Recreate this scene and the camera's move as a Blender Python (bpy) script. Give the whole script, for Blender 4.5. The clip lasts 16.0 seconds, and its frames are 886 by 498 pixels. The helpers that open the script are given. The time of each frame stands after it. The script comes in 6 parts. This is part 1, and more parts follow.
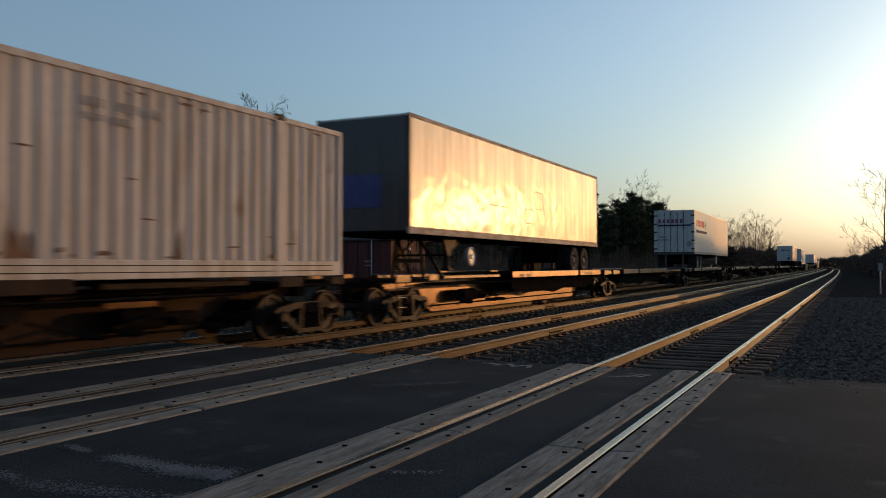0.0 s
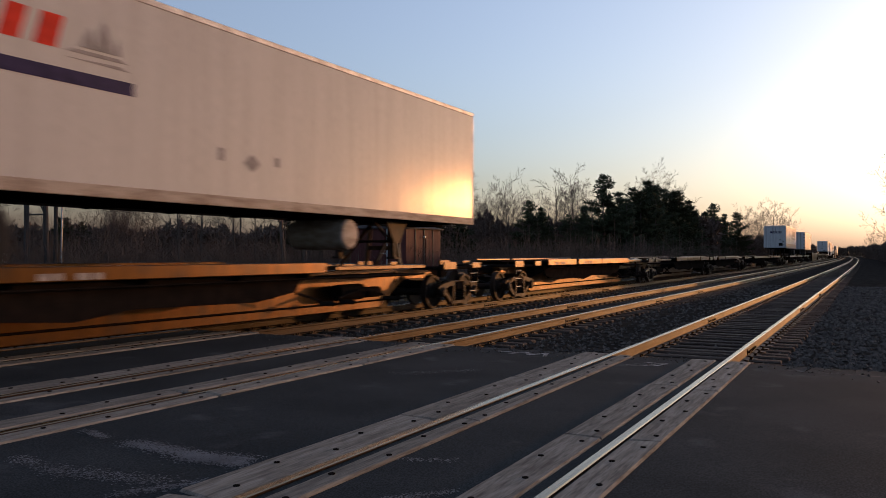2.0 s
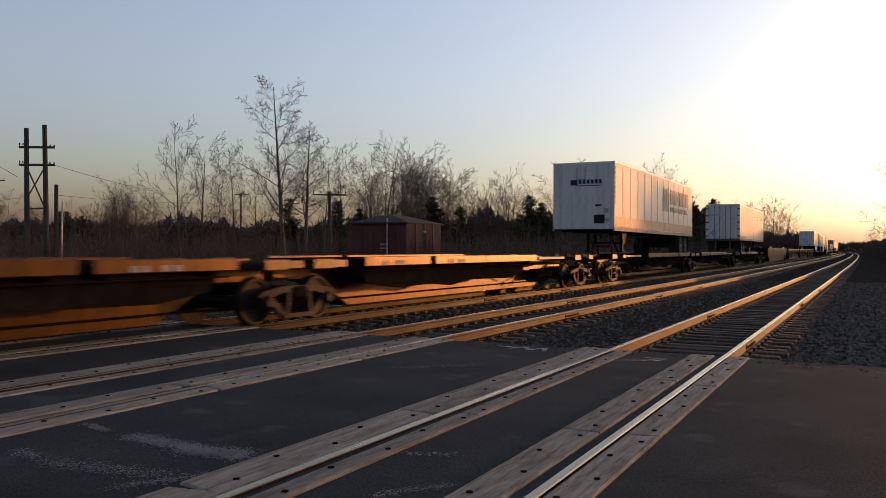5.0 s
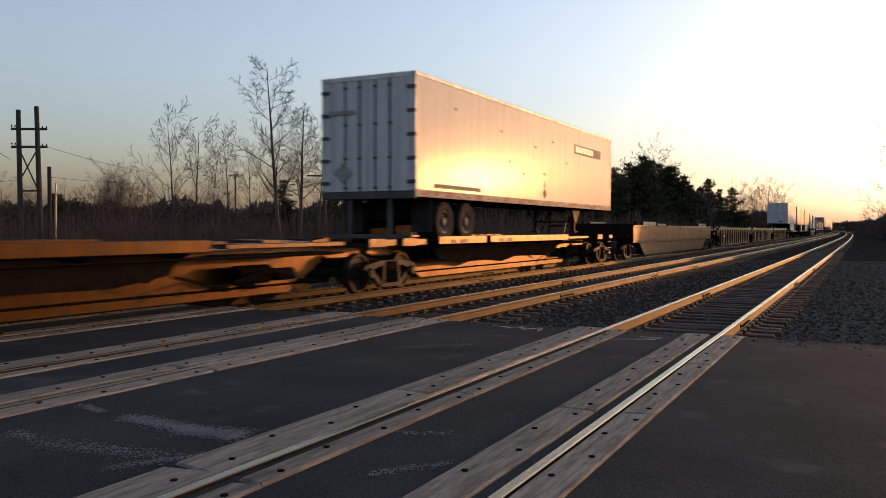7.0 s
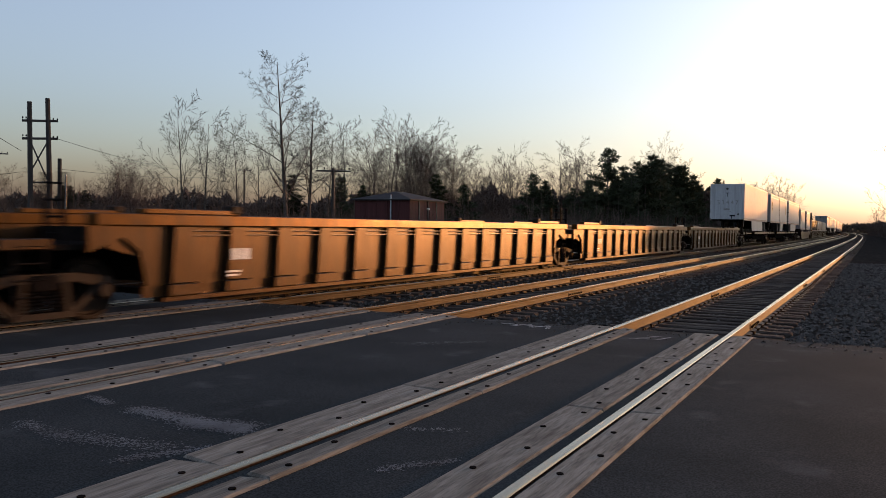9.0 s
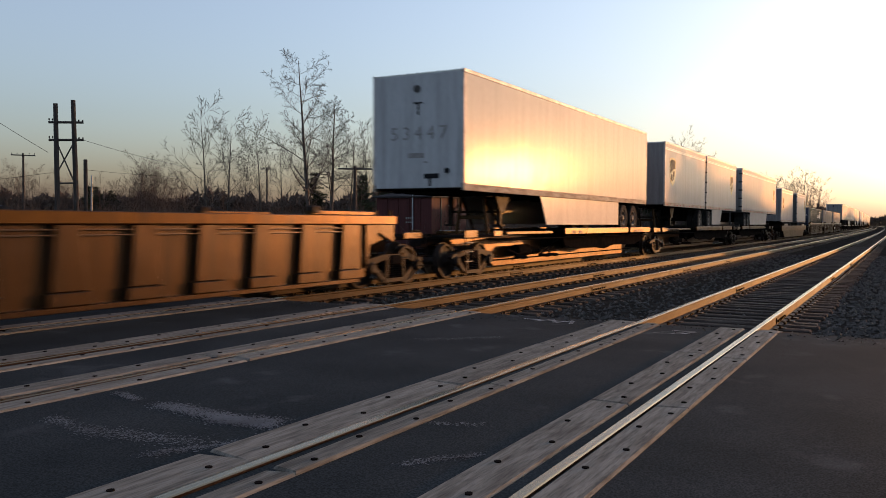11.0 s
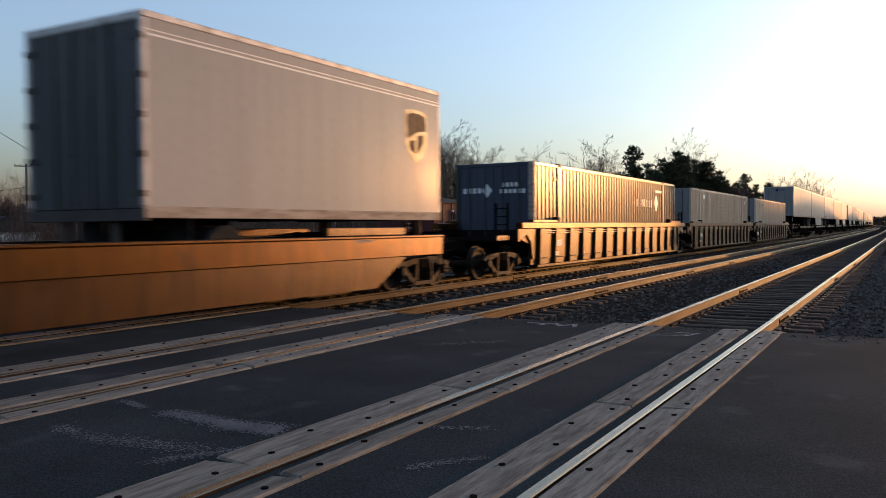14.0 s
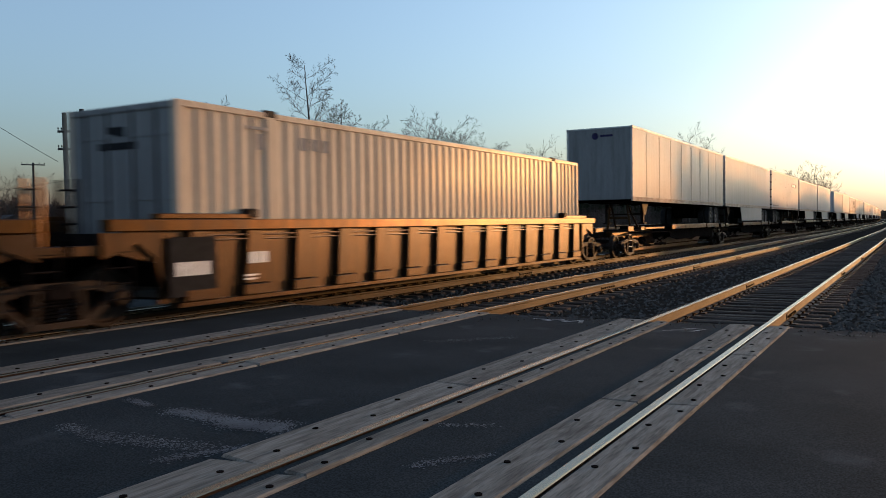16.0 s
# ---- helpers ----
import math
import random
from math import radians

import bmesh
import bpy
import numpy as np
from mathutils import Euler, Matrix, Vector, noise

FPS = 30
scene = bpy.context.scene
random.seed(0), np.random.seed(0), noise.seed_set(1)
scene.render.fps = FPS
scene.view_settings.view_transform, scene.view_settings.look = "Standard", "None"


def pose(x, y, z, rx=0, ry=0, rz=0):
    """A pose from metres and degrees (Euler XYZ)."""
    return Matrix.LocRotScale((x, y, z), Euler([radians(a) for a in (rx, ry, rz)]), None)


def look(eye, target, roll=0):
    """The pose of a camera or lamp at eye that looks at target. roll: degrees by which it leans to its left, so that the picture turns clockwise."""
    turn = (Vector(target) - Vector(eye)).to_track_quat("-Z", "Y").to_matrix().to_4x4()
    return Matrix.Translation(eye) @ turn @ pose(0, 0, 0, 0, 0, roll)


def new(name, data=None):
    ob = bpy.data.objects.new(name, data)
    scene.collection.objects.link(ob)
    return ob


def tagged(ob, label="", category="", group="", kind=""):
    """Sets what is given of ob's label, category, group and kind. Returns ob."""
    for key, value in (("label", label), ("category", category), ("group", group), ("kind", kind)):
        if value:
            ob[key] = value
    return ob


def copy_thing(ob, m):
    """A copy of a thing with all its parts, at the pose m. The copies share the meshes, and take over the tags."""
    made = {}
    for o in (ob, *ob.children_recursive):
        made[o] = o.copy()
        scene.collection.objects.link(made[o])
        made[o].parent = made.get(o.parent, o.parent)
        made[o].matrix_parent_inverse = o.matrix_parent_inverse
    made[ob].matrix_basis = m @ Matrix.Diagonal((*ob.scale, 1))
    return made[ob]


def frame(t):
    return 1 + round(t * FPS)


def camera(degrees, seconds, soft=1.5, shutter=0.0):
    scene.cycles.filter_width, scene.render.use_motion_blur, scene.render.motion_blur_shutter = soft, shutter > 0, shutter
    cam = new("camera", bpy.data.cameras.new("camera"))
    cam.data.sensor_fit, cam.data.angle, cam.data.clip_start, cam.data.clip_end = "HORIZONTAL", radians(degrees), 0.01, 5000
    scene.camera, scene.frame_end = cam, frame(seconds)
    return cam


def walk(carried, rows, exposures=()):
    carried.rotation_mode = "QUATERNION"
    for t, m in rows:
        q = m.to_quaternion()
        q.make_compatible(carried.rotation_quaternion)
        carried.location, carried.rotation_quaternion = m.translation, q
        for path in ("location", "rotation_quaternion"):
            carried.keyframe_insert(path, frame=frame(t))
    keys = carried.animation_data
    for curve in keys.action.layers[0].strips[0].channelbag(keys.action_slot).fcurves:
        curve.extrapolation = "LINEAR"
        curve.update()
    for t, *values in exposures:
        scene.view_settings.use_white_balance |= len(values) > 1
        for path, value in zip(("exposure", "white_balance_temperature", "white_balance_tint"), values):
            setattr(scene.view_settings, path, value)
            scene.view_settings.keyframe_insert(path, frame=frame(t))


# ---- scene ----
# ------------------------------------------------------------------ camera
CAM_ROWS = [
    (0.0, 0.01, -0.019, 1.391, 26.592, 1.113, -0.05), (0.5, 0.01, -0.008, 1.394, 26.502, 0.906, -0.233),
    (1.0, -0.016, -0.009, 1.382, 26.935, 0.97, -0.523), (1.5, -0.012, 0.001, 1.386, 27.339, 0.657, -0.432),
    (2.0, -0.019, 0.012, 1.383, 27.656, 0.293, -0.165), (2.5, -0.007, -0.001, 1.384, 27.718, 0.325, -0.248),
    (3.0, 0.0, 0.0, 1.382, 27.77, 0.25, -0.17), (5.5, -0.007, 0.001, 1.383, 27.597, -0.256, -0.42),
    (6.0, -0.007, 0.008, 1.382, 27.627, -0.723, -0.546), (6.5, -0.005, -0.008, 1.374, 27.793, -1.472, -0.352),
    (7.0, -0.008, 0.014, 1.374, 27.34, -1.405, -0.057), (7.5, -0.017, 0.01, 1.373, 27.413, -1.452, -0.196),
    (8.0, -0.026, 0.017, 1.371, 27.695, -1.58, -0.677), (10.5, -0.04, 0.028, 1.359, 28.538, -1.702, -0.447),
    (11.0, -0.041, 0.025, 1.353, 29.429, -1.867, -0.258), (11.5, -0.038, 0.023, 1.355, 29.66, -2.022, 0.146),
    (12.0, -0.032, 0.029, 1.356, 29.655, -1.855, 0.146), (12.5, -0.029, 0.023, 1.358, 29.749, -1.857, 0.158),
    (13.0, -0.013, 0.009, 1.359, 29.515, -1.686, 0.364), (13.5, -0.009, 0.019, 1.353, 29.174, -1.899, 0.462),
    (14.0, -0.017, -0.004, 1.352, 29.617, -1.496, 0.486), (14.5, -0.01, 0.007, 1.354, 29.593, -1.85, 0.523),
    (15.0, -0.003, 0.004, 1.357, 29.491, -1.537, 0.58), (15.5, -0.012, 0.017, 1.352, 29.743, -1.777, 0.383),
    (16.0, -0.015, 0.018, 1.357, 30.043, -1.762, 0.802)]
EXPOSURES = [(0.0, 1.17, 5320, -5), (1.5, 1.44, 5520, 5), (3.0, 1.6, 6040, 14), (5.5, 1.72, 6340, 11), (8.0, 1.9, 6040, 9), (10.5, 1.8, 5940, 8),
             (11.5, 2.03, 5940, 7), (12.5, 2.21, 5940, 8), (13.0, 2.16, 5740, 8), (14.0, 1.85, 5440, 3), (14.5, 1.73, 5340, -2), (16.0, 1.73, 5240, -3)]
cam = camera(57.0, 16.0, soft=0.65, shutter=0.2)
walk(cam, [(t, pose(x, y, z, 90 + p, r, w)) for t, x, y, z, w, p, r in CAM_ROWS], EXPOSURES)

# ------------------------------------------------------------------ light
SUN_AZ, SUN_EL = radians(25.4), radians(3.6)   # to the right of the track's direction, above the horizon
world = bpy.data.worlds.new("evening_sky")
scene.world = world
world.use_nodes = True
wn = world.node_tree
sky = wn.nodes.new("ShaderNodeTexSky")
sky.sky_type, sky.sun_disc = "NISHITA", False
sky.sun_elevation, sky.sun_rotation = SUN_EL, SUN_AZ
sky.air_density, sky.dust_density, sky.ozone_density = 1.0, 3.2, 2.6
haze = wn.nodes.new("ShaderNodeHueSaturation")     # thin evening haze pales the sky
haze.inputs["Saturation"].default_value = 0.74
wn.links.new(sky.outputs[0], haze.inputs["Color"])
blush = wn.nodes.new("ShaderNodeMix")
blush.data_type, blush.blend_type = "RGBA", "MULTIPLY"
blush.inputs["Factor"].default_value = 1.0
blush.inputs["B"].default_value = (1.0, 0.965, 0.94, 1)
veil = wn.nodes.new("ShaderNodeMix")
veil.data_type, veil.blend_type = "RGBA", "ADD"
veil.inputs["Factor"].default_value = 1.0
veil.inputs["B"].default_value = (0.165, 0.095, 0.09, 1)
wn.links.new(haze.outputs[0], veil.inputs["A"])
wn.links.new(veil.outputs["Result"], blush.inputs["A"])
wn.links.new(blush.outputs["Result"], wn.nodes["Background"].inputs[0])
wn.nodes["Background"].inputs[1].default_value = 0.15
sun_dir = Vector((math.sin(SUN_AZ) * math.cos(SUN_EL), math.cos(SUN_AZ) * math.cos(SUN_EL), math.sin(SUN_EL)))
sun = new("sun", bpy.data.lights.new("sun", "SUN"))
sun.data.energy, sun.data.angle, sun.data.color = 0.82, radians(0.6), (1.0, 0.37, 0.085)
sun.matrix_world = look(sun_dir * 60, (0, 0, 0))


# ------------------------------------------------------------------ materials
def material(name, color, second=None, rough=0.6, metal=0.0, scale=2.0, stretch=(1, 1, 1), fine=30.0, bump=0.2,
             coat=0.0, spread=(0.4, 0.65), dist=0.01, wave=0.0, wave_scale=1.5, rand=0.0, spots=None, rough_var=0.1, spec=0.5, coat_rough=0.18, grain_mix=0.5, grain_ramp=(0.3, 0.6, 0.55)):
    """Two colours blended by a stretched noise, fine grain in colour and relief, and optional broad waviness."""
    m = bpy.data.materials.new(name)
    m.use_nodes = True
    nt = m.node_tree
    b = nt.nodes["Principled BSDF"]
    co = nt.nodes.new("ShaderNodeTexCoord")
    mp = nt.nodes.new("ShaderNodeMapping")
    mp.inputs["Scale"].default_value = stretch
    nt.links.new(co.outputs["Object"], mp.inputs[0])
    vec = mp.outputs[0]
    if rand:
        info = nt.nodes.new("ShaderNodeObjectInfo")
        add = nt.nodes.new("ShaderNodeVectorMath")
        add.operation = "MULTIPLY_ADD"
        nt.links.new(info.outputs["Random"], add.inputs[0])
        add.inputs[1].default_value = (37, 53, 71)
        nt.links.new(vec, add.inputs[2])
        vec = add.outputs[0]
    n1 = nt.nodes.new("ShaderNodeTexNoise")
    n1.inputs["Scale"].default_value, n1.inputs["Detail"].default_value = scale, 6.0
    nt.links.new(vec, n1.inputs["Vector"])
    ramp = nt.nodes.new("ShaderNodeValToRGB")
    second = second or tuple(c * 0.7 for c in color)
    ramp.color_ramp.elements[0].position, ramp.color_ramp.elements[0].color = spread[0], (*color, 1)
    ramp.color_ramp.elements[1].position, ramp.color_ramp.elements[1].color = spread[1], (*second, 1)
    nt.links.new(n1.outputs["Fac"], ramp.inputs[0])
    n2 = nt.nodes.new("ShaderNodeTexNoise")
    n2.inputs["Scale"].default_value, n2.inputs["Detail"].default_value = fine, 4.0
    nt.links.new(vec, n2.inputs["Vector"])
    mix = nt.nodes.new("ShaderNodeMix")
    mix.data_type, mix.blend_type = "RGBA", "MULTIPLY"
    mix.inputs["Factor"].default_value = grain_mix
    grain = nt.nodes.new("ShaderNodeValToRGB")
    grain.color_ramp.elements[0].position, grain.color_ramp.elements[0].color = grain_ramp[0], (grain_ramp[2], grain_ramp[2], grain_ramp[2], 1)
    grain.color_ramp.elements[1].position, grain.color_ramp.elements[1].color = grain_ramp[1], (1.0, 1.0, 1.0, 1)
    nt.links.new(n2.outputs["Fac"], grain.inputs[0])
    nt.links.new(ramp.outputs[0], mix.inputs["A"])
    nt.links.new(grain.outputs[0], mix.inputs["B"])
    out = mix.outputs["Result"]
    if rand:
        hs = nt.nodes.new("ShaderNodeHueSaturation")
        mr = nt.nodes.new("ShaderNodeMapRange")
        mr.inputs["To Min"].default_value, mr.inputs["To Max"].default_value = 1 - rand, 1 + rand
        nt.links.new(info.outputs["Random"], mr.inputs["Value"])
        nt.links.new(mr.outputs[0], hs.inputs["Value"])
        nt.links.new(out, hs.inputs["Color"])
        out = hs.outputs[0]
    if spots:
        sc, col, lo, hi = spots
        n3 = nt.nodes.new("ShaderNodeTexNoise")
        n3.inputs["Scale"].default_value, n3.inputs["Detail"].default_value = sc, 8.0
        nt.links.new(co.outputs["Object"], n3.inputs["Vector"])
        mr3 = nt.nodes.new("ShaderNodeMapRange")
        mr3.inputs["From Min"].default_value, mr3.inputs["From Max"].default_value = lo, hi
        nt.links.new(n3.outputs["Fac"], mr3.inputs["Value"])
        mx = nt.nodes.new("ShaderNodeMix")
        mx.data_type = "RGBA"
        nt.links.new(mr3.outputs[0], mx.inputs["Factor"])
        nt.links.new(out, mx.inputs["A"])
        mx.inputs["B"].default_value = (*col, 1)
        out = mx.outputs["Result"]
    nt.links.new(out, b.inputs["Base Color"])
    rr = nt.nodes.new("ShaderNodeMapRange")
    rr.inputs["To Min"].default_value, rr.inputs["To Max"].default_value = max(0.02, rough - rough_var), min(1, rough + rough_var)
    nt.links.new(n1.outputs["Fac"], rr.inputs["Value"])
    nt.links.new(rr.outputs[0], b.inputs["Roughness"])
    b.inputs["Metallic"].default_value = metal
    b.inputs["Specular IOR Level"].default_value = spec
    b.inputs["Coat Weight"].default_value = coat
    b.inputs["Coat Roughness"].default_value = coat_rough
    bp = nt.nodes.new("ShaderNodeBump")
    bp.inputs["Strength"].default_value, bp.inputs["Distance"].default_value = bump, dist
    nt.links.new(n2.outputs["Fac"], bp.inputs["Height"])
    if wave:
        n4 = nt.nodes.new("ShaderNodeTexNoise")
        n4.inputs["Scale"].default_value, n4.inputs["Detail"].default_value = wave_scale, 1.0
        nt.links.new(co.outputs["Object"], n4.inputs["Vector"])
        b2 = nt.nodes.new("ShaderNodeBump")
        b2.inputs["Strength"].default_value, b2.inputs["Distance"].default_value = wave, 0.02
        nt.links.new(n4.outputs["Fac"], b2.inputs["Height"])
        nt.links.new(b2.outputs[0], bp.inputs["Normal"])
    nt.links.new(bp.outputs[0], b.inputs["Normal"])
    if coat:
        nt.links.new(bp.outputs[0], b.inputs["Coat Normal"])
    return m


UP = (5, 5, 0.35)      # streaks that run down
ASPHALT = material("asphalt", (0.028, 0.033, 0.035), (0.048, 0.054, 0.056), rough=0.9, scale=0.9, fine=80, bump=0.4, dist=0.004, grain_mix=1.0, grain_ramp=(0.4, 0.62, 0.46), spec=0.042,
                   spots=(1.3, (0.085, 0.088, 0.09), 0.62, 0.84), spread=(0.35, 0.68))
GRAVEL = material("gravel", (0.027, 0.024, 0.021), (0.045, 0.04, 0.034), rough=0.95, spec=0.0, scale=3.0, fine=22, bump=1.0, dist=0.05)
STONE = material("stone", (0.062, 0.056, 0.05), (0.12, 0.108, 0.096), rough=0.9, spec=0.08, scale=6.0, fine=60, bump=0.4)
SCRUB = material("scrub_soil", (0.035, 0.028, 0.018), (0.07, 0.052, 0.032), rough=0.95, spec=0.05, scale=0.4, fine=8, bump=1.0, dist=0.08)
PLANK = material("weathered_plank", (0.235, 0.212, 0.174), (0.115, 0.10, 0.08), rough=0.85, spec=0.08, scale=2.2, stretch=(9, 0.8, 8), fine=9,
                 bump=0.55, dist=0.010, grain_mix=0.8, grain_ramp=(0.3, 0.56, 0.5), rand=0.16, spread=(0.38, 0.72), spots=(1.6, (0.10, 0.085, 0.07), 0.62, 0.76))
TIE = material("creosoted_tie", (0.045, 0.036, 0.03), (0.085, 0.07, 0.058), rough=0.9, spec=0.05, scale=3.0, stretch=(0.8, 12, 8), fine=12,
               bump=0.8, dist=0.02, rand=0.3)
RUST = material("rusty_rail", (0.022, 0.0105, 0.0055), (0.014, 0.007, 0.0045), rough=0.5, spec=0.06, scale=4.0, fine=60, bump=0.3, stretch=(1, 0.3, 1))
POLISHED = material("polished_rail_head", (0.31, 0.25, 0.15), (0.20, 0.155, 0.09), rough=0.25, metal=1.0, scale=3.0, fine=80, bump=0.05,
                    stretch=(8, 0.2, 1))
YELLOW = material("faded_yellow_paint", (0.094, 0.041, 0.009), (0.05, 0.024, 0.008), rough=0.31, metal=0.62, spec=0.05, scale=1.2, stretch=UP, fine=25, bump=0.12, coat=0.09, coat_rough=0.18,
                  spots=(2.2, (0.045, 0.026, 0.015), 0.54, 0.68), wave=0.3, rough_var=0.1)
YELLOW_WORN = material("worn_yellow_paint", (0.05, 0.0265, 0.0115), (0.028, 0.0165, 0.0095), rough=0.33, metal=0.6, spec=0.05, coat=0.11, coat_rough=0.18, scale=1.6, stretch=UP, fine=25, bump=0.25,
                       spots=(1.4, (0.04, 0.024, 0.015), 0.54, 0.7), wave=0.25, rough_var=0.1)
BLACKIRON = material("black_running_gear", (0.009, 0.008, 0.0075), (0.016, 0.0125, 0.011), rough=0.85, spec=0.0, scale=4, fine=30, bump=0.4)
CASTIRON = material("rusty_cast_iron", (0.027, 0.017, 0.012), (0.014, 0.011, 0.009), rough=0.62, spec=0.1, scale=4, fine=30, bump=0.4)
DARKPAINT = material("dark_brown_car_paint", (0.035, 0.02, 0.013), (0.022, 0.015, 0.011), rough=0.7, spec=0.05, scale=1.5, stretch=UP, fine=25, bump=0.2)
RUBBER = material("tyre_rubber", (0.02, 0.02, 0.02), (0.035, 0.032, 0.03), rough=0.9, spec=0.1, scale=5, fine=50, bump=0.4)
RIM = material("painted_steel_rim", (0.12, 0.11, 0.10), (0.06, 0.052, 0.048), rough=0.6, spec=0.15, scale=6, fine=50, bump=0.1)
WHITE = material("white_trailer_skin", (0.46, 0.445, 0.415), (0.425, 0.405, 0.372), rough=0.6, spec=0.15, scale=0.9, stretch=UP, fine=20, bump=0.04,
                 coat=0.11, coat_rough=0.18, wave=0.35, wave_scale=1.1)
SILVER = material("aluminium_trailer_skin", (0.36, 0.33, 0.29), (0.26, 0.235, 0.205), rough=0.5, metal=0.25, spec=0.3, scale=0.8, stretch=UP, fine=25,
                  bump=0.05, coat=0.14, coat_rough=0.17, wave=1.0, wave_scale=1.8)
PALEGREY = material("pale_grey_trailer_skin", (0.34, 0.331, 0.317), (0.318, 0.307, 0.289), rough=0.6, spec=0.15, scale=0.8, stretch=UP, fine=20, bump=0.04,
                    coat=0.13, coat_rough=0.18, wave=0.4, wave_scale=0.9)
DOORWHITE = material("white_door_paint", (0.45, 0.45, 0.45), (0.35, 0.345, 0.34), rough=0.55, spec=0.25, scale=1.1, stretch=UP, fine=18, bump=0.08)
DARKEND = material("dark_trailer_end", (0.035, 0.035, 0.038), (0.022, 0.022, 0.024), rough=0.5, scale=1.2, stretch=UP, fine=20, bump=0.1)
GREYEND = material("grey_trailer_end", (0.21, 0.205, 0.20), (0.16, 0.156, 0.15), rough=0.6, spec=0.15, scale=1.2, stretch=UP, fine=20, bump=0.1)
SLATEEND = material("slate_trailer_end", (0.085, 0.088, 0.09), (0.06, 0.062, 0.064), rough=0.6, spec=0.1, scale=1.2, stretch=UP, fine=20, bump=0.1)
TRIM = material("aluminium_trim", (0.52, 0.50, 0.48), (0.36, 0.335, 0.31), rough=0.55, metal=0.3, spec=0.25, scale=3, fine=40, bump=0.1)
TRIMDARK = material("dark_trim", (0.07, 0.065, 0.062), (0.045, 0.042, 0.04), rough=0.6, spec=0.15, scale=3, fine=40, bump=0.1)
DIRTYRAIL = material("dirty_bottom_rail", (0.37, 0.32, 0.265), (0.24, 0.19, 0.15), rough=0.65, spec=0.12, scale=1.6, stretch=(3, 1.2, 6), fine=40, bump=0.15)
BANDTAN = material("stained_lower_band", (0.31, 0.225, 0.145), (0.23, 0.16, 0.10), rough=0.55, spec=0.15, scale=0.9, stretch=UP, fine=20, bump=0.05, coat=0.06, coat_rough=0.2)
ROOF = material("trailer_roof", (0.5, 0.49, 0.47), (0.35, 0.33, 0.31), rough=0.4, metal=0.4, scale=1, fine=20, bump=0.1)
RED = material("red_paint", (0.55, 0.035, 0.015), rough=0.7, spec=0.1, scale=6, fine=60, bump=0.05)
NAVY = material("navy_paint", (0.03, 0.025, 0.075), rough=0.7, spec=0.1, scale=6, fine=60, bump=0.05)
PURPLE = material("faded_purple_paint", (0.16, 0.05, 0.13), rough=0.5, scale=6, fine=60, bump=0.05)
BROWNMARK = material("brown_shield_paint", (0.19, 0.13, 0.075), rough=0.7, spec=0.1, scale=6, fine=60, bump=0.05)
GOLDMARK = material("gold_shield_paint", (0.46, 0.34, 0.12), rough=0.5, scale=6, fine=60, bump=0.05, coat=0.1)
FAINT = material("faint_grey_mark", (0.24, 0.222, 0.205), (0.33, 0.305, 0.28), rough=0.65, spec=0.1, scale=2.5, fine=60, bump=0.05)
FADED = material("faded_grey_mark", (0.22, 0.205, 0.195), (0.30, 0.28, 0.265), rough=0.7, spec=0.1, scale=8, fine=60, bump=0.05)
BLACKMARK = material("black_mark", (0.018, 0.018, 0.02), rough=0.7, spec=0.05, scale=8, fine=60, bump=0.05)
WHITEMARK = material("white_mark", (0.75, 0.75, 0.73), (0.6, 0.58, 0.55), rough=0.5, scale=8, fine=60, bump=0.05)
BLUEMARK = material("blue_panel", (0.02, 0.03, 0.16), rough=0.5, scale=4, fine=60, bump=0.05)
BOX_WHITE = material("stained_white_container", (0.48, 0.44, 0.40), (0.33, 0.27, 0.22), rough=0.6, spec=0.2, scale=1.3, stretch=UP, fine=20, bump=0.1,
                     spots=(1.8, (0.20, 0.11, 0.065), 0.64, 0.8))
BOX_DARK = material("dark_grey_container", (0.029, 0.031, 0.025), (0.022, 0.021, 0.017), rough=0.5, spec=0.2, scale=1.3, stretch=UP, fine=20, bump=0.1, coat=0.28, coat_rough=0.2,
                    spots=(1.6, (0.08, 0.045, 0.025), 0.68, 0.82))
BOX_TAN = material("pale_tan_container", (0.50, 0.39, 0.27), (0.39, 0.29, 0.20), rough=0.6, spec=0.2, scale=1.2, stretch=UP, fine=20, bump=0.08, coat=0.08, coat_rough=0.2)
BOX_CREAM = material("cream_container", (0.56, 0.46, 0.34), (0.45, 0.355, 0.255), rough=0.6, spec=0.2, scale=1.2, stretch=UP, fine=20, bump=0.08, coat=0.08, coat_rough=0.2)
BLUEEND = material("blue_container_end", (0.016, 0.024, 0.055), (0.012, 0.017, 0.036), rough=0.5, scale=2, stretch=UP, fine=20, bump=0.1)
CREOSOTE = material("weathered_pole", (0.045, 0.036, 0.03), (0.028, 0.023, 0.02), rough=0.85, scale=2, stretch=(8, 8, 0.5), fine=20, bump=0.6)
BARK = material("grey_bark", (0.12, 0.10, 0.085), (0.07, 0.058, 0.048), rough=0.95, spec=0.05, scale=2, stretch=(6, 6, 1), fine=14, bump=0.6, dist=0.02)
PALEBARK = material("pale_birch_bark", (0.42, 0.40, 0.37), (0.25, 0.23, 0.20), rough=0.85, scale=2, stretch=(3, 3, 3), fine=14, bump=0.4)
NEEDLES = material("pine_needles", (0.032, 0.04, 0.02), (0.05, 0.055, 0.028), rough=0.8, spec=0.08, scale=1.5, fine=9, bump=0.2)
TWIG = material("brown_twigs", (0.08, 0.06, 0.05), (0.115, 0.086, 0.068), rough=0.95, spec=0.05, scale=0.6, fine=6, bump=0.2)
